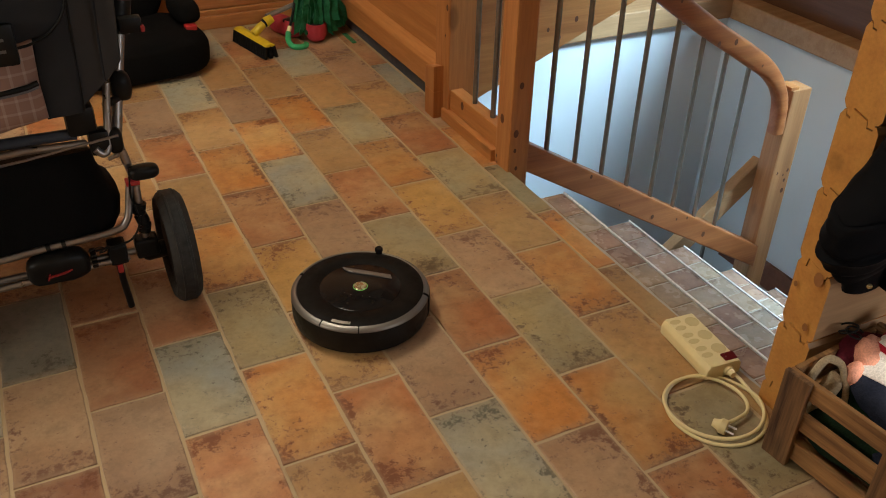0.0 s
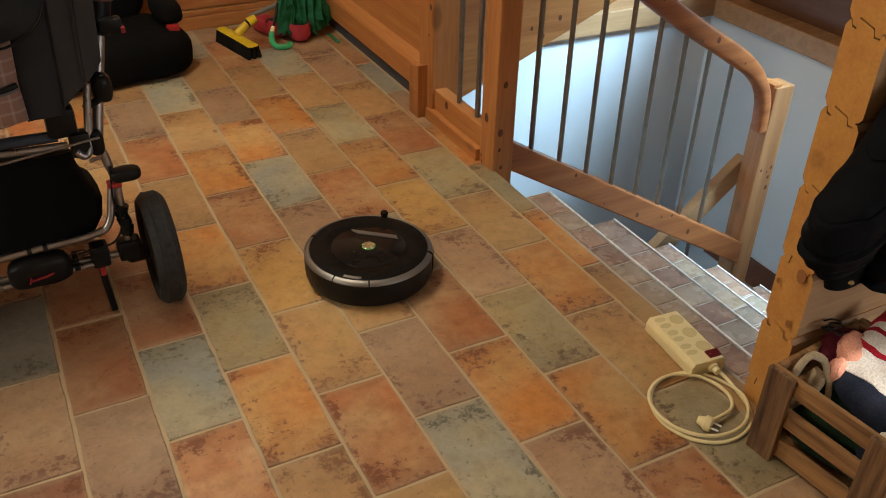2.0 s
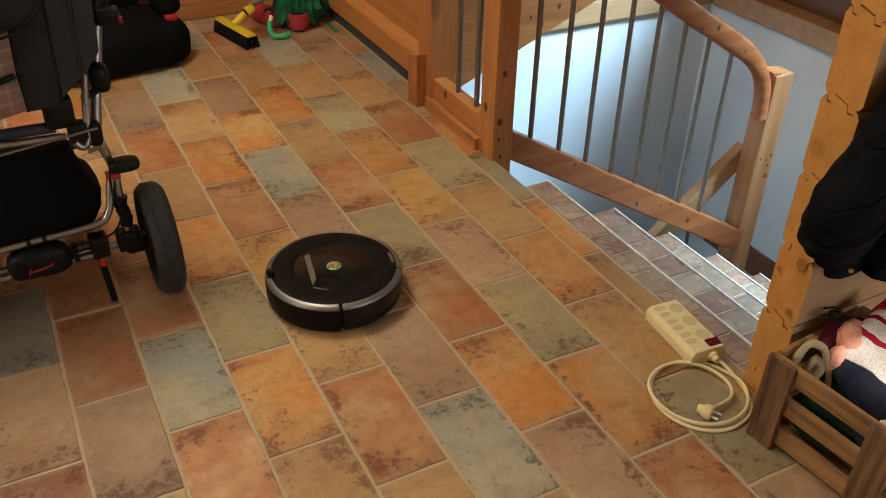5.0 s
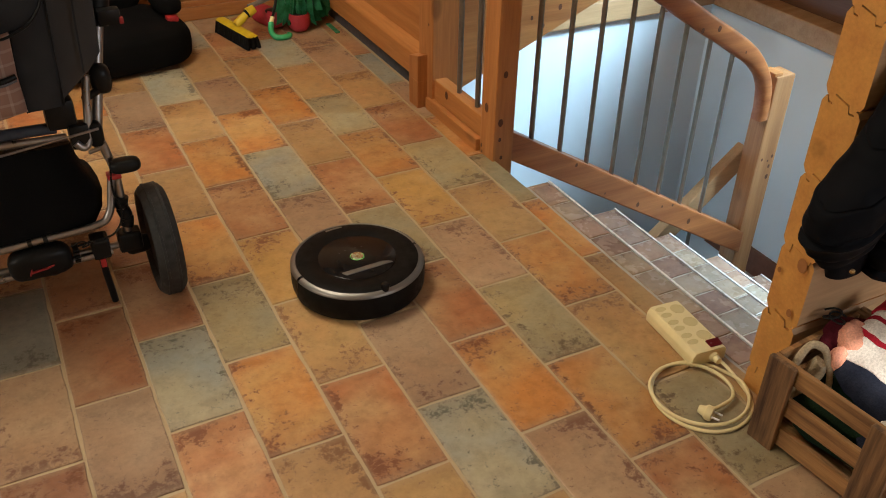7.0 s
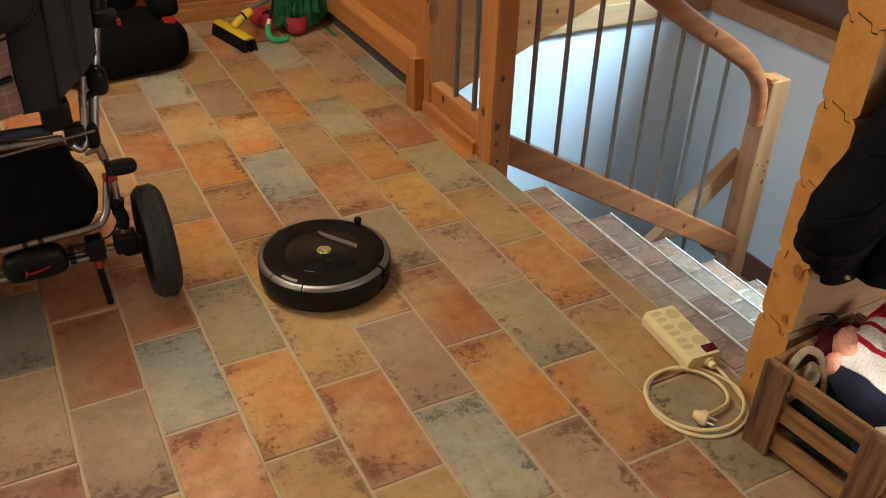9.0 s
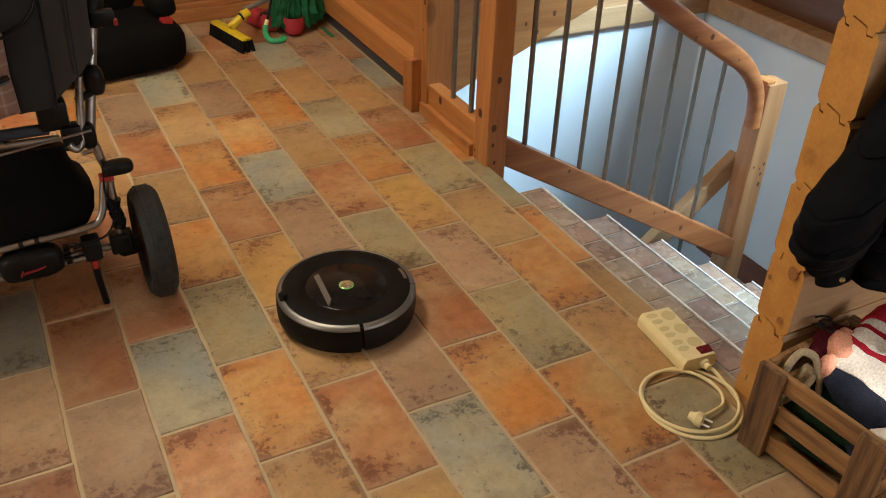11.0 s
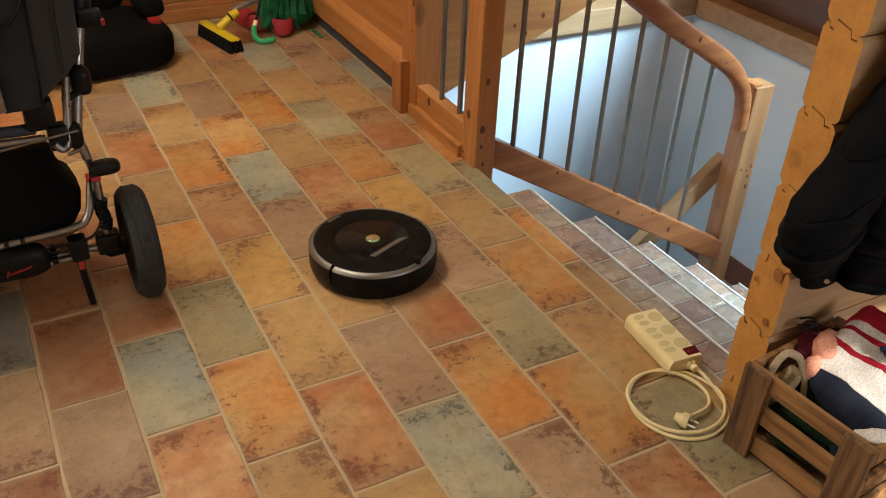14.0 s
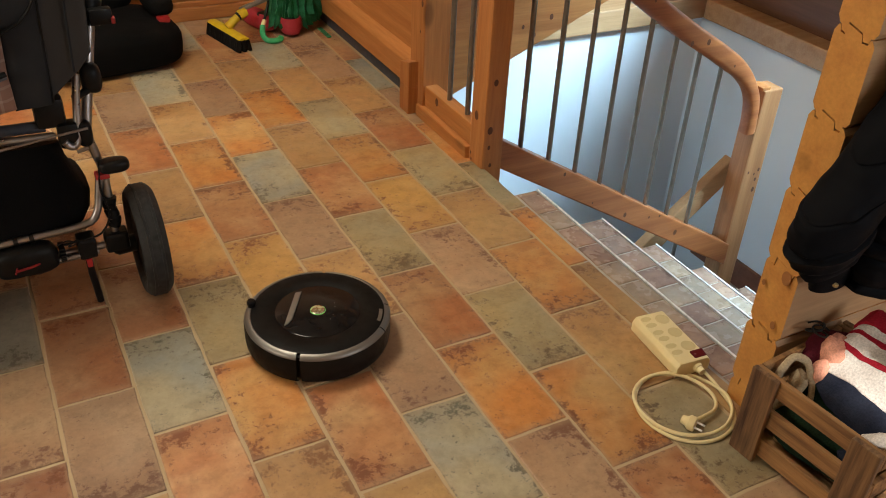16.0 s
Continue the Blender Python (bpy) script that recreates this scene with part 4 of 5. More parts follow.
def make_jacket():
    j = thing("jacket", pose(1.52, -0.79, 0.37), "black quilted jacket hanging on the log wall", "jacket")
    def swell(bm, rings, channels=0):
        out = []
        for i, (c, rx, ry, tilt) in enumerate(rings):
            row = []
            for k in range(64):
                a = 2 * math.pi * k / 64
                p = Vector((rx * math.cos(a), ry * math.sin(a), tilt * math.cos(a)))
                q = (Vector(c) + p) * 9.0
                f1 = 1 - abs(noise.noise(Vector((q.x * 1.2, q.y * 1.2, q.z * 2.4))))
                f2 = 1 - abs(noise.noise(q * 2.9))
                p *= 0.92 + 0.10 * noise.noise(q * 0.8) + 0.14 * f1 * f1 + 0.04 * f2 * f2
                if channels:
                    w = (channels * (i / len(rings) + 0.02 * noise.noise(q * 0.6))) % 1.0 - 0.5
                    p *= 1.0 - 0.11 * math.exp(-(w / 0.09) ** 2)
                row.append(Vector(c) + p)
            out.append(row)
        loft(bm, out)
    def dense(keys, n):
        res = []
        for i in range(n):
            t = i / (n - 1) * (len(keys) - 1)
            a = min(int(t), len(keys) - 2)
            f = t - a
            f = f * f * (3 - 2 * f)
            A, B = keys[a], keys[a + 1]
            res.append((tuple(x + (y - x) * f for x, y in zip(A[0], B[0])), A[1] + (B[1] - A[1]) * f, A[2] + (B[2] - A[2]) * f, A[3] + (B[3] - A[3]) * f))
        return res
    bm = bmesh.new()
    swell(bm, dense([((0.02, 0.02, 0.02), 0.10, 0.055, -0.02), ((0.02, 0.015, 0.14), 0.12, 0.07, -0.02), ((0.03, 0.02, 0.40), 0.115, 0.065, 0.0), ((0.05, 0.03, 0.65), 0.10, 0.05, 0.0), ((0.06, 0.05, 0.78), 0.04, 0.03, 0.0)], 110), 9)
    part("body", bm, NAVY, j, smooth=True)
    bm = bmesh.new()
    swell(bm, dense([((-0.15, 0.03, 0.125), 0.055, 0.04, 0.03), ((-0.178, 0.025, 0.185), 0.088, 0.06, 0.03), ((-0.165, 0.025, 0.275), 0.088, 0.06, 0.05), ((-0.085, 0.03, 0.39), 0.080, 0.055, 0.05), ((0.0, 0.04, 0.53), 0.06, 0.045, 0.03)], 100), 5)
    part("sleeve", bm, NAVY, j, smooth=True)
    bm = bmesh.new()
    swell(bm, dense([((-0.075, -0.005, 0.405), 0.035, 0.02, 0.01), ((-0.03, -0.02, 0.425), 0.055, 0.03, 0.01), ((0.01, -0.02, 0.47), 0.06, 0.03, 0.01), ((0.04, 0.0, 0.52), 0.05, 0.03, 0.01)], 24))
    part("flap", bm, NAVY, j, smooth=True)
    bm = bmesh.new()
    swell(bm, dense([((-0.10, 0.05, 0.035), 0.045, 0.02, 0.0), ((-0.10, 0.05, 0.09), 0.06, 0.03, 0.0), ((-0.08, 0.05, 0.2), 0.06, 0.03, 0.0)], 12))
    part("hem", bm, NAVY, j, smooth=True)
    for c in ((-0.115, 0.025, 0.055), (-0.045, -0.04, 0.405)):
        bm = bmesh.new()
        lathe(bm, [(0.001, 0), (0.006, 0), (0.0055, 0.002), (0.001, 0.003)], 16)
        bmesh.ops.transform(bm, matrix=Matrix.Translation(c) @ pose(0, 0, 0, 90, 0, -50), verts=bm.verts)
        part("snap", bm, BUTTON, j, "small brass snap", smooth=True)
    return j


make_jacket()

# ---- stroller ----


def make_stroller():
    s = thing("stroller", pose(0, 0.36, 0), "grey pushchair with a silver frame and black tyres", "stroller")

    def bar(name, pts, r, mat, parent=s, seg=12, label=""):
        bm = bmesh.new()
        tube(bm, pts, r, seg)
        return part(name, bm, mat, parent, label, smooth=True)

    def wheel(x):
        bm = bmesh.new()
        prof = [(0.104, -0.02), (0.116, -0.031), (0.130, -0.032), (0.141, -0.023), (0.145, -0.010), (0.146, 0.0), (0.145, 0.010), (0.141, 0.023), (0.130, 0.032), (0.116, 0.031), (0.104, 0.02), (0.104, -0.02)]
        lathe(bm, prof, 64)
        turn = pose(x, 0.012, 0.1465, 0, 90, 0)
        bmesh.ops.transform(bm, matrix=turn, verts=bm.verts)
        wh = part("wheel", bm, RUBBER, s, "worn black air tyre", smooth=True)
        bm = bmesh.new()
        for z in (-0.013, 0.013):
            lathe(bm, [(0.1425, z - 0.004), (0.1462, z - 0.003), (0.1462, z + 0.003), (0.1425, z + 0.004)], 64)
        bmesh.ops.transform(bm, matrix=turn, verts=bm.verts)
        part("tread", bm, RUBBER, wh, smooth=True)
        bm = bmesh.new()
        lathe(bm, [(0.02, -0.012), (0.102, -0.014), (0.107, -0.010), (0.107, 0.010), (0.102, 0.014), (0.02, 0.012), (0.02, -0.012)], 40)
        bmesh.ops.transform(bm, matrix=turn, verts=bm.verts)
        part("rim", bm, MATT, wh, smooth=True)
        bm = bmesh.new()
        lathe(bm, [(0.001, -0.03), (0.022, -0.03), (0.024, -0.075), (0.018, -0.085), (0.001, -0.085)], 24)
        bmesh.ops.transform(bm, matrix=turn, verts=bm.verts)
        part("hub", bm, BLACK, wh, smooth=True)

    wheel(0.296)
    wheel(-0.40)
    # rear axle, twin bars and brake housing
    bar("axle", [(-0.40, 0, 0.158), (0.245, 0, 0.165)], 0.009, ALU)
    bar("axle", [(-0.40, -0.03, 0.148), (0.175, -0.02, 0.163)], 0.008, ALU)
    bar("crossbar", smooth_path([(-0.36, -0.02, 0.205), (-0.05, -0.02, 0.232), (0.14, -0.02, 0.242), (0.185, -0.015, 0.262), (0.203, 0, 0.32), (0.212, 0.01, 0.36)], 5), 0.009, ALU)
    bm = bmesh.new()
    blob(bm, (0.012, -0.018, 0.180), (0.072, 0.030, 0.040), 30, 18, 3.2, 0.003, 30, 2.0)
    for k in range(4):
        box(bm, 0.086, 0.100, -0.032, 0.006, 0.160 + 0.010 * k, 0.166 + 0.010 * k, bevel=0.002)
    brake = part("brake_housing", bm, BLACK, s, smooth=True)
    bm = bmesh.new()
    prism(bm, [(-0.014, 0.170), (0.022, 0.174), (0.040, 0.180), (0.040, 0.1815), (0.020, 0.177), (-0.014, 0.1735)], 1, -0.0530, -0.0465)
    prism(bm, [(-0.018, 0.165), (-0.015, 0.165), (-0.009, 0.180), (-0.012, 0.180)], 1, -0.0530, -0.0465)
    part("red_mark", bm, worn_material("faded_red", (0.22, 0.012, 0.012), 0.5), brake, "small red lettering bar")
    bm = bmesh.new()
    box(bm, 0.128, 0.172, -0.03, 0.02, 0.150, 0.205, bevel=0.008)
    part("bracket", bm, BLACK, s)
    st = bar("kickstand", [(0.147, -0.02, 0.19), (0.149, -0.012, 0.10), (0.156, -0.005, 0.006)], 0.0085, BLACK)
    bm = bmesh.new()
    box(bm, 0.1415, 0.1545, -0.031, -0.022, 0.128, 0.150, bevel=0.002)
    part("red_tab", bm, RED, st, "red plastic tab")
    # upright leg with its joints
    bar("leg", [(0.222, 0.0, 0.175), (0.220, 0.0, 0.26), (0.222, 0.01, 0.34), (0.214, 0.015, 0.40), (0.200, 0.02, 0.47)], 0.0105, ALU)
    bar("leg_sleeve", smooth_path([(0.222, 0, 0.215), (0.226, 0, 0.235), (0.219, 0, 0.27), (0.224, 0, 0.295)], 4), 0.016, BLACK)
    bm = bmesh.new()
    box(bm, 0.193, 0.250, -0.022, 0.022, 0.148, 0.200, bevel=0.008)
    part("hub_bracket", bm, BLACK, s)
    bm = bmesh.new()
    blob(bm, (0.245, -0.01, 0.382), (0.036, 0.022, 0.017), 20, 12, 3.0, m=pose(0, 0, 0))
    pd = part("pedal", bm, BLACK, s, smooth=True)
    bm = bmesh.new()
    box(bm, 0.200, 0.232, -0.018, 0.012, 0.352, 0.364, bevel=0.003)
    part("red_tab", bm, RED, pd, "red plastic tab")
    bm = bmesh.new()
    blob(bm, (0.197, 0.01, 0.465), (0.018, 0.018, 0.032), 18, 12, 2.8, m=None)
    part("joint", bm, BLACK, s, smooth=True)
    bar("pushchair_tube", [(0.200, 0.02, 0.45), (0.225, 0.05, 0.56), (0.262, 0.10, 0.70), (0.30, 0.16, 0.86), (0.34, 0.22, 1.02)], 0.0125, ALU)
    bm = bmesh.new()
    blob(bm, (0.236, 0.052, 0.578), (0.024, 0.024, 0.036), 20, 14, 2.6, 0.002, 40, 2.0)
    tube(bm, [(0.190, 0.02, 0.548), (0.232, 0.045, 0.556)], 0.009, 10)
    part("joint", bm, BLACK, s, smooth=True)
    bm = bmesh.new()
    lathe(bm, [(0.0275, 0.0), (0.0295, 0.002), (0.0295, 0.006), (0.0275, 0.008)], 24)
    bmesh.ops.transform(bm, matrix=pose(0.2735, 0.1015, 0.762, -8, 10, 0), verts=bm.verts)
    part("ring", bm, worn_material("dull_red_ring", (0.07, 0.016, 0.014), 0.5), s, "dull red ring", smooth=True)
    bm = bmesh.new()
    tube(bm, [(0.256, 0.09, 0.69), (0.272, 0.10, 0.76), (0.285, 0.115, 0.82)], 0.026, 16)
    box(bm, 0.255, 0.305, 0.04, 0.07, 0.70, 0.735, bevel=0.006)
    part("joint", bm, BLACK, s, smooth=True)
    bm = bmesh.new()
    box(bm, 0.300, 0.309, 0.034, 0.050, 0.702, 0.716, bevel=0.002)
    part("red_tab", bm, RED, s, "red plastic tab")
    bar("strut", smooth_path([(0.205, 0.03, 0.60), (0.195, 0.02, 0.55), (0.180, 0.0, 0.46), (0.165, -0.01, 0.445), (0.15, -0.01, 0.46)], 5), 0.009, ALU)
    bar("rod", [(-0.30, -0.01, 0.440), (0.0, -0.01, 0.462), (0.205, -0.01, 0.485)], 0.0032, ALU)
    bar("crossbar", [(-0.35, 0.0, 0.462), (0.0, 0.0, 0.480), (0.135, 0.0, 0.474)], 0.009, ALU)
    bar("padded_bar", [(-0.35, 0.035, 0.486), (0.02, 0.03, 0.490), (0.118, 0.03, 0.488)], 0.0135, worn_material("blue_grey_foam", (0.035, 0.038, 0.048), 0.8))
    bm = bmesh.new()
    box(bm, 0.10, 0.165, 0.0, 0.05, 0.49, 0.56, bevel=0.012)
    box(bm, 0.14, 0.185, -0.01, 0.03, 0.44, 0.50, bevel=0.010)
    part("hinge", bm, BLACK, s, smooth=True)
    bar("wire", smooth_path([(0.214, -0.016, 0.40), (0.205, -0.020, 0.33), (0.214, -0.022, 0.26), (0.190, -0.024, 0.215), (0.150, -0.024, 0.205), (0.10, -0.022, 0.20)], 5), 0.0026, BLACK)
    bar("wire", smooth_path([(0.085, -0.026, 0.205), (0.110, -0.030, 0.214), (0.125, -0.030, 0.202), (0.108, -0.028, 0.196), (0.128, -0.026, 0.208), (0.146, -0.026, 0.20)], 5), 0.0018, BLACK)
    for x in (-0.005, 0.030):
        bm = bmesh.new()
        tube(bm, [(x, -0.02, 0.2355), (x + 0.010, -0.02, 0.2362)], 0.0115, 14)
        part("clip", bm, BLACK, s, smooth=True)
    bar("bolt", [(0.172, -0.022, 0.436), (0.198, -0.022, 0.442)], 0.005, ALU)
    # shopping basket with a sagging cloth
    bm = bmesh.new()
    rings = []
    for k, (z, x1, y1) in enumerate(((0.455, 0.145, 0.0), (0.43, 0.150, 0.0), (0.37, 0.172, -0.012), (0.31, 0.192, -0.016), (0.262, 0.186, -0.018), (0.222, 0.165, -0.012), (0.205, 0.11, 0.01))):
        row = []
        for a in range(40):
            t = 2 * math.pi * a / 40
            ct, stt = math.cos(t), math.sin(t)
            x = -0.10 + (x1 + 0.10) * math.copysign(abs(ct) ** 0.35, ct)
            y = 0.22 + (0.22 - y1) * math.copysign(abs(stt) ** 0.35, stt)
            z1 = max(0.2, z - 0.42 * max(0.0, y) * min(1.0, (z - 0.2) / 0.2)) - 0.003 * k * (y > 0.4)
            p = Vector((x, y, z1 - 0.012 * math.cos(t * 3) * (k > 0)))
            row.append(p + Vector((0.006, 0.006, 0)) * noise.noise(p * 14))
        rings.append(row)
    loft(bm, rings)
    part("basket", bm, SEAT, s, "black cloth shopping basket", smooth=True)
    # seat shell of grey canvas: side flap, dark strip, plaid back and a pouch above
    def sheet(outline, y0, y1, puff, seed):
        """A padded cloth panel: outline in x and z, its face bulging towards the back of the pushchair."""
        cx = sum(p[0] for p in outline) / len(outline)
        cz = sum(p[1] for p in outline) / len(outline)
        rows = []
        for d, y in ((1.0, y1), (1.0, y0 + 0.004), (0.985, y0), (0.9, y0 - puff * 0.6), (0.6, y0 - puff), (0.2, y0 - puff)):
            pts = []
            for i, (x, z) in enumerate(outline):
                x2, z2 = outline[(i + 1) % len(outline)]
                for k in range(6):
                    t = k / 6
                    p = Vector((cx + (x + (x2 - x) * t - cx) * d, y, cz + (z + (z2 - z) * t - cz) * d))
                    p += Vector((0.3, 1.0, 0.3)) * (0.010 * noise.noise(p * 9 + Vector((seed, 0, 0))) + 0.004 * noise.noise(p * 26))
                    pts.append(p)
            rows.append(pts)
        return loft(bmesh.new(), rows)

    body = [(-0.42, 0.556), (0.072, 0.560), (0.145, 0.566), (0.182, 0.598), (0.212, 0.622), (0.243, 0.662), (0.247, 0.74), (0.252, 0.84), (0.255, 1.0), (-0.42, 1.0)]
    seat = part("seat_shell", sheet(body, -0.006, 0.30, 0.004, 1.0), GREYCLOTH, s, "grey canvas pushchair seat", smooth=True)
    part("strip", sheet([(0.066, 0.550), (0.143, 0.560), (0.150, 0.652), (0.150, 0.74), (0.156, 0.90), (0.075, 0.90), (0.072, 0.74), (0.066, 0.65)], -0.020, -0.004, 0.006, 4.0), DARKCANVAS, seat, "dark canvas strip", smooth=True)
    part("plaid_panel", sheet([(-0.40, 0.520), (-0.033, 0.542), (0.036, 0.551), (0.070, 0.558), (0.067, 0.642), (0.072, 0.745), (-0.40, 0.745)], -0.024, -0.006, 0.016, 6.0), PLAID, seat, "brown and pink plaid cloth panel", smooth=True)
    part("pouch", sheet([(-0.40, 0.725), (0.012, 0.729), (0.050, 0.733), (0.085, 0.742), (0.122, 0.764), (0.142, 0.79), (0.152, 0.815), (0.165, 1.0), (-0.40, 1.0)], -0.038, -0.018, 0.008, 9.0), DARKCANVAS, seat, "dark grey canvas pouch", smooth=True)
    bm = bmesh.new()
    tube(bm, smooth_path([(-0.30, -0.046, 0.722), (0.012, -0.048, 0.728), (0.085, -0.046, 0.741), (0.122, -0.044, 0.764), (0.151, -0.040, 0.815), (0.166, -0.036, 0.95)], 5), 0.003, 10)
    part("piping", bm, BLACK, seat, smooth=True)
    for z, mat, r in ((0.640, BLACK, 0.0062), (0.632, worn_material("grey_zip", (0.10, 0.10, 0.11), 0.5, 0.4), 0.0036)):
        bm = bmesh.new()
        tube(bm, smooth_path([(-0.3, -0.044, z - 0.022), (-0.05, -0.045, z - 0.006), (0.03, -0.043, z), (0.064, -0.036, z + 0.006)], 5), r, 10)
        part("zip", bm, mat, seat, smooth=True)
    for x, z0, z1 in ((0.150, 0.562, 0.90), (0.205, 0.625, 0.90)):
        bm = bmesh.new()
        tube(bm, smooth_path([(x - 0.006, -0.020, z0), (x, -0.021, 0.5 * (z0 + z1)), (x + 0.010, -0.021, z1)], 5), 0.0034 if x < 0.2 else 0.002, 8)
        part("seam", bm, BLACK if x < 0.2 else DARKCANVAS, seat, smooth=True)
    bm = bmesh.new()
    box(bm, -0.05, 0.042, -0.064, -0.046, 0.698, 0.786, bevel=0.008)
    badge = part("badge", bm, BLACK, seat, "black stitched badge", smooth=True)
    bm = bmesh.new()
    for z in (0.752, 0.728):
        box(bm, -0.03, 0.020, -0.0655, -0.0635, z, z + 0.006)
    part("light_bar", bm, worn_material("badge_print", (0.07, 0.068, 0.066), 0.6), badge, "pale lettering bars")
    return s


make_stroller()

# ---- far corner ----


def make_booster():
    b = thing("booster_seat", pose(0.45, 2.00, 0, 0, 0, 6), "black child booster car seat on the floor", "car seat")
    bm = bmesh.new()
    blob(bm, (0, 0, 0.088), (0.295, 0.215, 0.088), 40, 22, 4.4, 0.008, 8, 1.0)
    part("base", bm, SEAT, b, smooth=True)
    for x in (-0.2, 0.236):
        bm = bmesh.new()
        blob(bm, (x + (0.008 if x > 0 else 0), 0.03, 0.218), (0.052, 0.12, 0.046), 26, 16, 2.8, 0.005, 9, 3.0)
        part("armrest", bm, SEAT, b, smooth=True)
        bm = bmesh.new()
        box(bm, x - 0.026, x + 0.020, -0.105, -0.06, 0.160, 0.184, bevel=0.008)
        part("belt_guide", bm, RED, b, "red plastic belt guide", smooth=True)
    bm = bmesh.new()
    blob(bm, (0, 0.17, 0.42), (0.22, 0.06, 0.30), 34, 20, 3.2, 0.008, 7, 5.0)
    part("backrest", bm, SEAT, b, smooth=True)
    return b


make_booster()


def make_broom():
    m = pose(0.975, 2.055, 0, 0, 0, -77)
    b = thing("broom", m, "yellow broom head with black bristles and a grey handle", "broom")
    bm = bmesh.new()
    for k in range(24):
        x = -0.135 + 0.27 * k / 23
        for y in (-0.018, 0.0, 0.018):
            tube(bm, [(x, y, 0.052), (x + 0.004 * math.sin(k * 1.7), y * 1.5, 0.0)], [0.008, 0.0095], 6)
    part("bristles", bm, BRISTLE, b)
    bm = bmesh.new()
    prism(bm, [(-0.024, 0.049), (-0.024, 0.056), (-0.010, 0.063), (0.010, 0.063), (0.024, 0.056), (0.024, 0.049)], 0, -0.142, 0.142, 0.004)
    head = part("head", bm, YELLOW, b, smooth=True)
    bm = bmesh.new()
    tube(bm, [(0, 0.0, 0.065), (0.002, 0.030, 0.088), (0.004, 0.052, 0.104)], [0.019, 0.018, 0.016], 16)
    tube(bm, [(0.0045, 0.058, 0.108), (0.008, 0.092, 0.122)], [0.023, 0.018], 16)
    part("socket", bm, YELLOW, head, smooth=True)
    bm = bmesh.new()
    tube(bm, [(0.004, 0.051, 0.1035), (0.0046, 0.059, 0.1085)], 0.019, 16)
    part("collar", bm, BLACK, head, smooth=True)
    bm = bmesh.new()
    back = m.inverted()
    tube(bm, [back @ Vector(q) for q in ((1.05, 2.10, 0.122), (1.279, 2.2, 0.145), (1.385, 2.246, 0.158))], 0.011, 12)
    part("handle", bm, worn_material("grey_handle", (0.22, 0.21, 0.20), 0.4, 0.3), b, "grey metal broom handle", smooth=True)
    return b


make_broom()


def make_umbrella():
    u = thing("umbrella", pose(1.15, 2.0, 0), "folded green child's umbrella with a hooked handle", "umbrella")
    bm = bmesh.new()
    tube(bm, smooth_path([(0.038, -0.02, 0.020), (0.030, -0.028, 0.014), (0.002, -0.034, 0.013), (-0.026, -0.020, 0.016), (-0.034, 0.012, 0.032), (-0.024, 0.040, 0.058)], 6), 0.0125, 14)
    part("hook", bm, GREEN, u, "glossy green hooked handle", smooth=True)
    bm = bmesh.new()
    tube(bm, [(-0.024, 0.040, 0.058), (0.01, 0.08, 0.105), (0.15, 0.26, 0.40)], 0.006, 10)
    part("shaft", bm, BLACK, u, smooth=True)
    bm = bmesh.new()
    tube(bm, [(-0.025, 0.038, 0.056), (-0.010, 0.056, 0.077)], 0.0095, 12)
    part("ferrule", bm, CREAMP, u, "pale plastic ferrule", smooth=True)
    rnd = random.Random(12)
    for k in range(9):
        a = 2 * math.pi * k / 9
        base = Vector((0.130, 0.095, 0.080))
        off = Vector((0.095 * math.cos(a), 0.06 * math.sin(a), -0.035 * abs(math.sin(a * 1.3))))
        tip = Vector((0.19, 0.22, 0.46)) + off * 0.2
        n, w = 16, 9
        bm = bmesh.new()
        side = Vector((-math.sin(a), 0.5 * math.cos(a), 0.25)).normalized()
        g = []
        for i in range(n + 1):
            t = i / n
            c = (base + off * 1.1).lerp(tip, t)
            row = []
            for j in range(w + 1):
                s = (j / w - 0.5) * 0.12 * (1 - 0.7 * t)
                p = c + side * s + off.normalized() * 0.02 * math.sin(j * 2.2 + k) * (1 - t)
                p += Vector((1, 1, 0.4)) * (0.020 * noise.noise(p * 16 + Vector((k, 0, 0))) + 0.009 * noise.noise(p * 45))
                row.append(bm.verts.new(p))
            g.append(row)
        for i in range(n):
            for j in range(w):
                bm.faces.new((g[i][j], g[i][j + 1], g[i + 1][j + 1], g[i + 1][j]))
        bmesh.ops.solidify(bm, geom=bm.faces[:], thickness=0.002)
        part("canopy_panel", bm, GREENCLOTH, u, smooth=True)
    return u


make_umbrella()


def make_clog(m, first=None):
    c = thing("clog", m, "red foam garden clog standing by the wall", "shoe", "clogs by the wall")
    bm = bmesh.new()
    blob(bm, (0, 0, 0.038), (0.043, 0.105, 0.038), 26, 16, 3.2)
    part("sole", bm, CLOG, c, smooth=True)
    bm = bmesh.new()
    lathe(bm, [(0.047, 0.0), (0.047, 0.035), (0.043, 0.055), (0.039, 0.055), (0.040, 0.0)], 24, (0, -0.058, 0.03), 180, 360)
    part("heel_strap", bm, CLOG, c, smooth=True)
    # black blob on the solid sole paints the shade inside the opening
    bm = bmesh.new()
    blob(bm, (0, -0.05, 0.070), (0.035, 0.048, 0.010), 20, 10, 2.4)
    part("insole", bm, BLACK, c, "shoe opening, its inner shade a black blob", smooth=True)
    return c


clog = make_clog(pose(1.262, 2.10, 0, 0, 0, -6))
copy_thing(clog, pose(1.16, 2.19, 0, 0, 0, 18))

leaf = part("green_strip", boxes((1.392, 1.412, 1.95, 2.08, 0.0, 0.006), bevel=0.002), GREENCLOTH)
tagged(leaf, "small green plastic strip on the tiles", "strip")

lay_floor()
lay_edge()


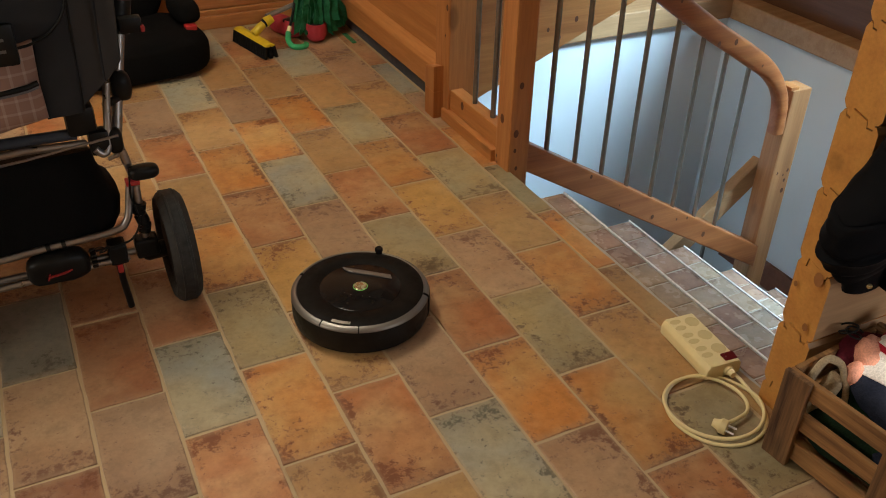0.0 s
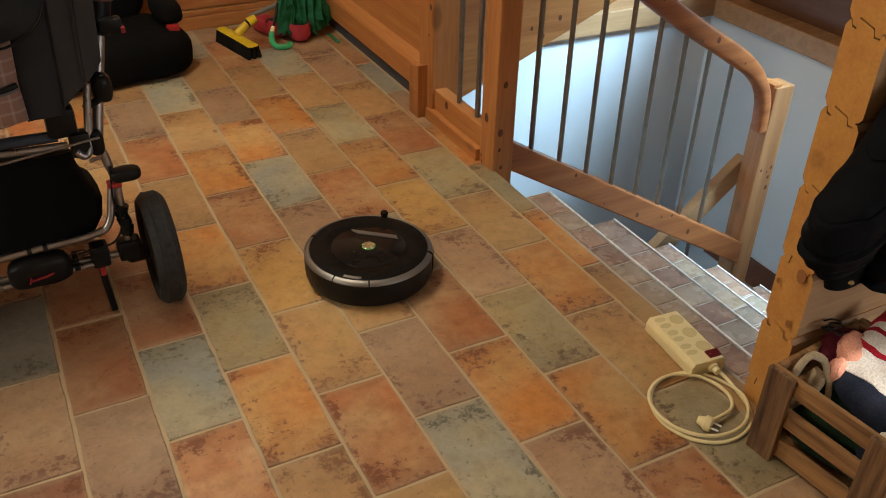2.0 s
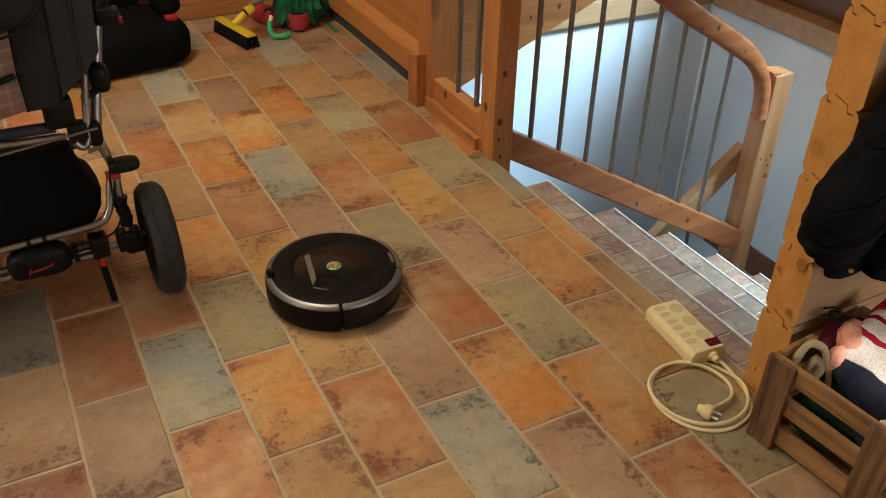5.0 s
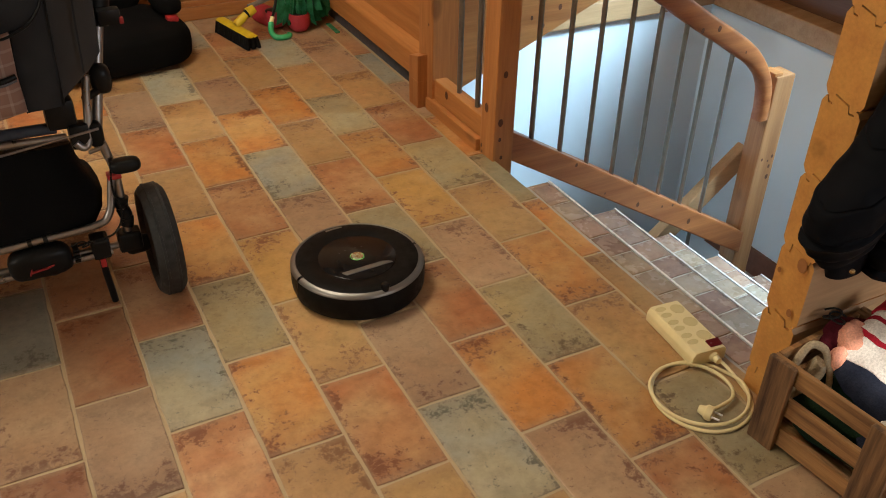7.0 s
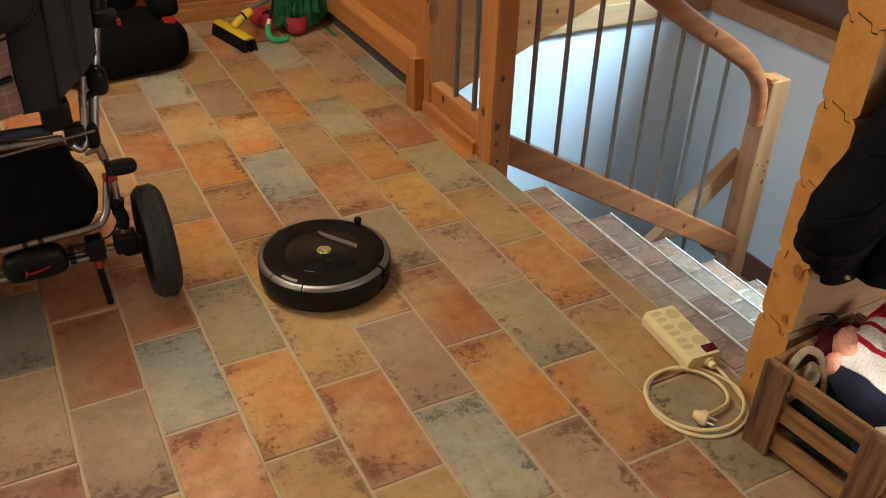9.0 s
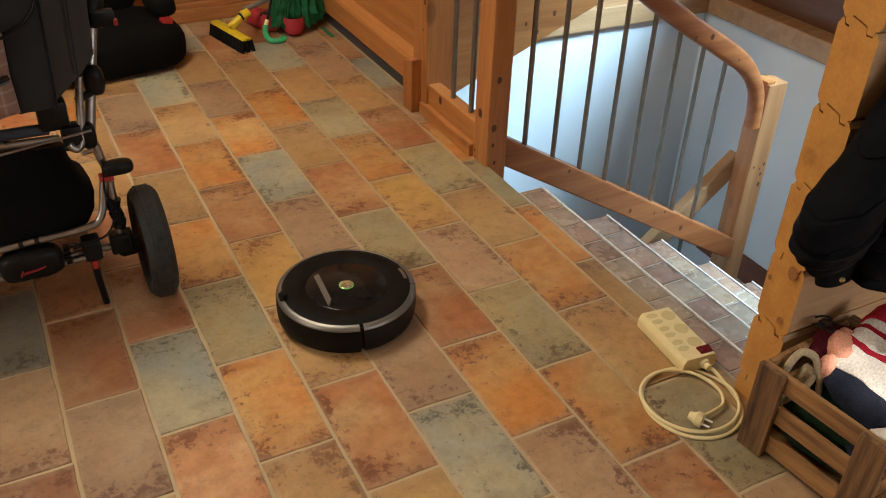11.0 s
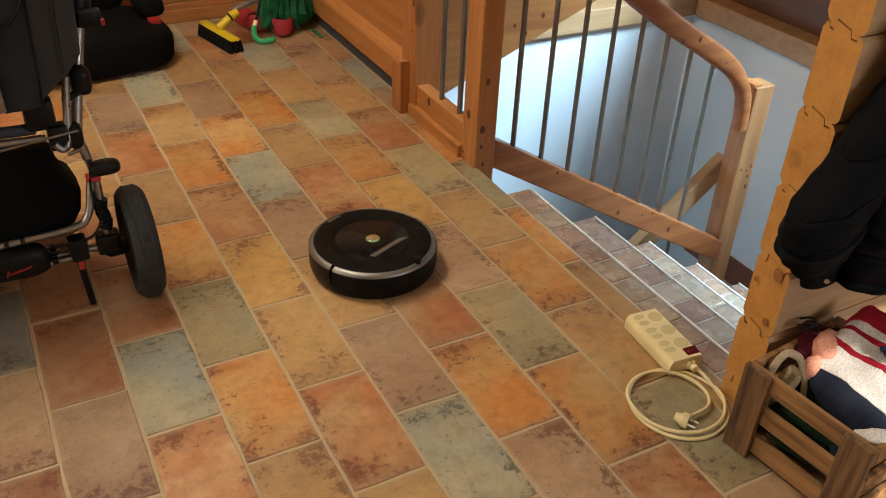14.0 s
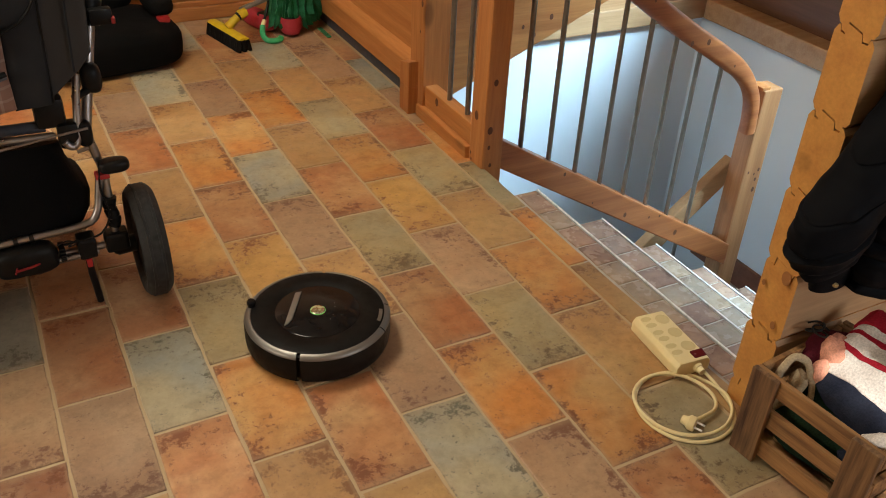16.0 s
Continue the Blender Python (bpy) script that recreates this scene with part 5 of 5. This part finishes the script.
def lay_rest():
    """Tiles behind the camera and beyond the log wall, joined in one part."""
    bm = bmesh.new()
    for i in range(-13, 18):
        for n in range(13, 22):
            y = -(n - 8 + 0.5 + (0.5 if i % 2 else 0.0)) * TL
            x = (i + 0.5) * TW
            if y < -3.1 or (y > -1.9 and i < 8) or (i == 8 and y > -2.05) or x > 3.2:
                continue
            box(bm, x - HALF[0], x + HALF[0], y - HALF[1], y + HALF[1], -0.012, 0.0)
    for i in range(9, 18):
        for n in range(10, 13):
            y = -(n - 8 + 0.5) * TL
            x = (i + 0.5) * TW
            if x < 3.2:
                box(bm, x - HALF[0], x + HALF[0], y - HALF[1], y + HALF[1], -0.012, 0.0)
    tagged(part("tiles_beyond", bm, TILE["T"], floor), kind="stuff")


lay_rest()

# ---- what moves ----
VACUUM_ROWS = [
    (0.0, 0.6840, 0.0814, 50.3),
    (0.5, 0.6826, 0.0770, 51.4),
    (1.0, 0.6836, 0.0810, 50.9),
    (1.5, 0.7402, 0.1497, 50.8),
    (2.0, 0.8133, 0.2320, 50.7),
    (2.2, 0.8251, 0.2412, 40.7),
    (2.5, 0.8278, 0.2450, 10.5),
    (2.8, 0.8242, 0.2416, -23.1),
    (3.0, 0.8273, 0.2426, -50.4),
    (3.5, 0.8211, 0.2423, -109.4),
    (4.0, 0.7787, 0.2037, -137.4),
    (4.2, 0.7473, 0.1735, -139.4),
    (4.5, 0.7040, 0.1390, -142.0),
    (4.9, 0.6820, 0.1380, -178.0),
    (5.3, 0.6680, 0.1580, -232.0),
    (5.7, 0.6800, 0.1900, -290.0),
    (6.0, 0.7070, 0.2000, -331.0),
    (6.3, 0.7347, 0.1942, -366.4),
    (6.5, 0.7414, 0.1839, -386.6),
    (7.0, 0.7478, 0.1580, -447.2),
    (7.5, 0.7265, 0.1252, -507.9),
    (8.0, 0.6824, 0.1310, -573.3),
    (8.5, 0.6571, 0.1757, -633.2),
    (9.0, 0.6949, 0.2319, -686.3),
    (9.2, 0.7187, 0.2377, -706.4),
    (9.6, 0.7750, 0.2220, -752.0),
    (10.0, 0.8030, 0.1580, -797.0),
    (10.4, 0.7850, 0.0950, -841.0),
    (10.8, 0.7350, 0.0580, -884.0),
    (11.3, 0.6428, 0.0738, -932.4),
    (11.5, 0.6141, 0.0973, -946.8),
    (12.0, 0.5801, 0.1838, -988.4),
    (12.2, 0.5842, 0.2224, -1004.9),
    (12.5, 0.6120, 0.2779, -1028.5),
    (13.0, 0.6989, 0.3205, -1065.6),
    (13.5, 0.8065, 0.3006, -1101.3),
    (14.0, 0.8766, 0.2194, -1147.8),
    (14.5, 0.8848, 0.1023, -1183.2),
    (15.0, 0.8274, 0.0090, -1221.3),
    (15.5, 0.7244, -0.0365, -1258.1),
    (16.0, 0.6090, -0.0124, -1290.9),
]


def motions():
    walk(vacuum, [(t, pose(x, y, 0.0, 0, 0, a)) for t, x, y, a in VACUUM_ROWS])


motions()
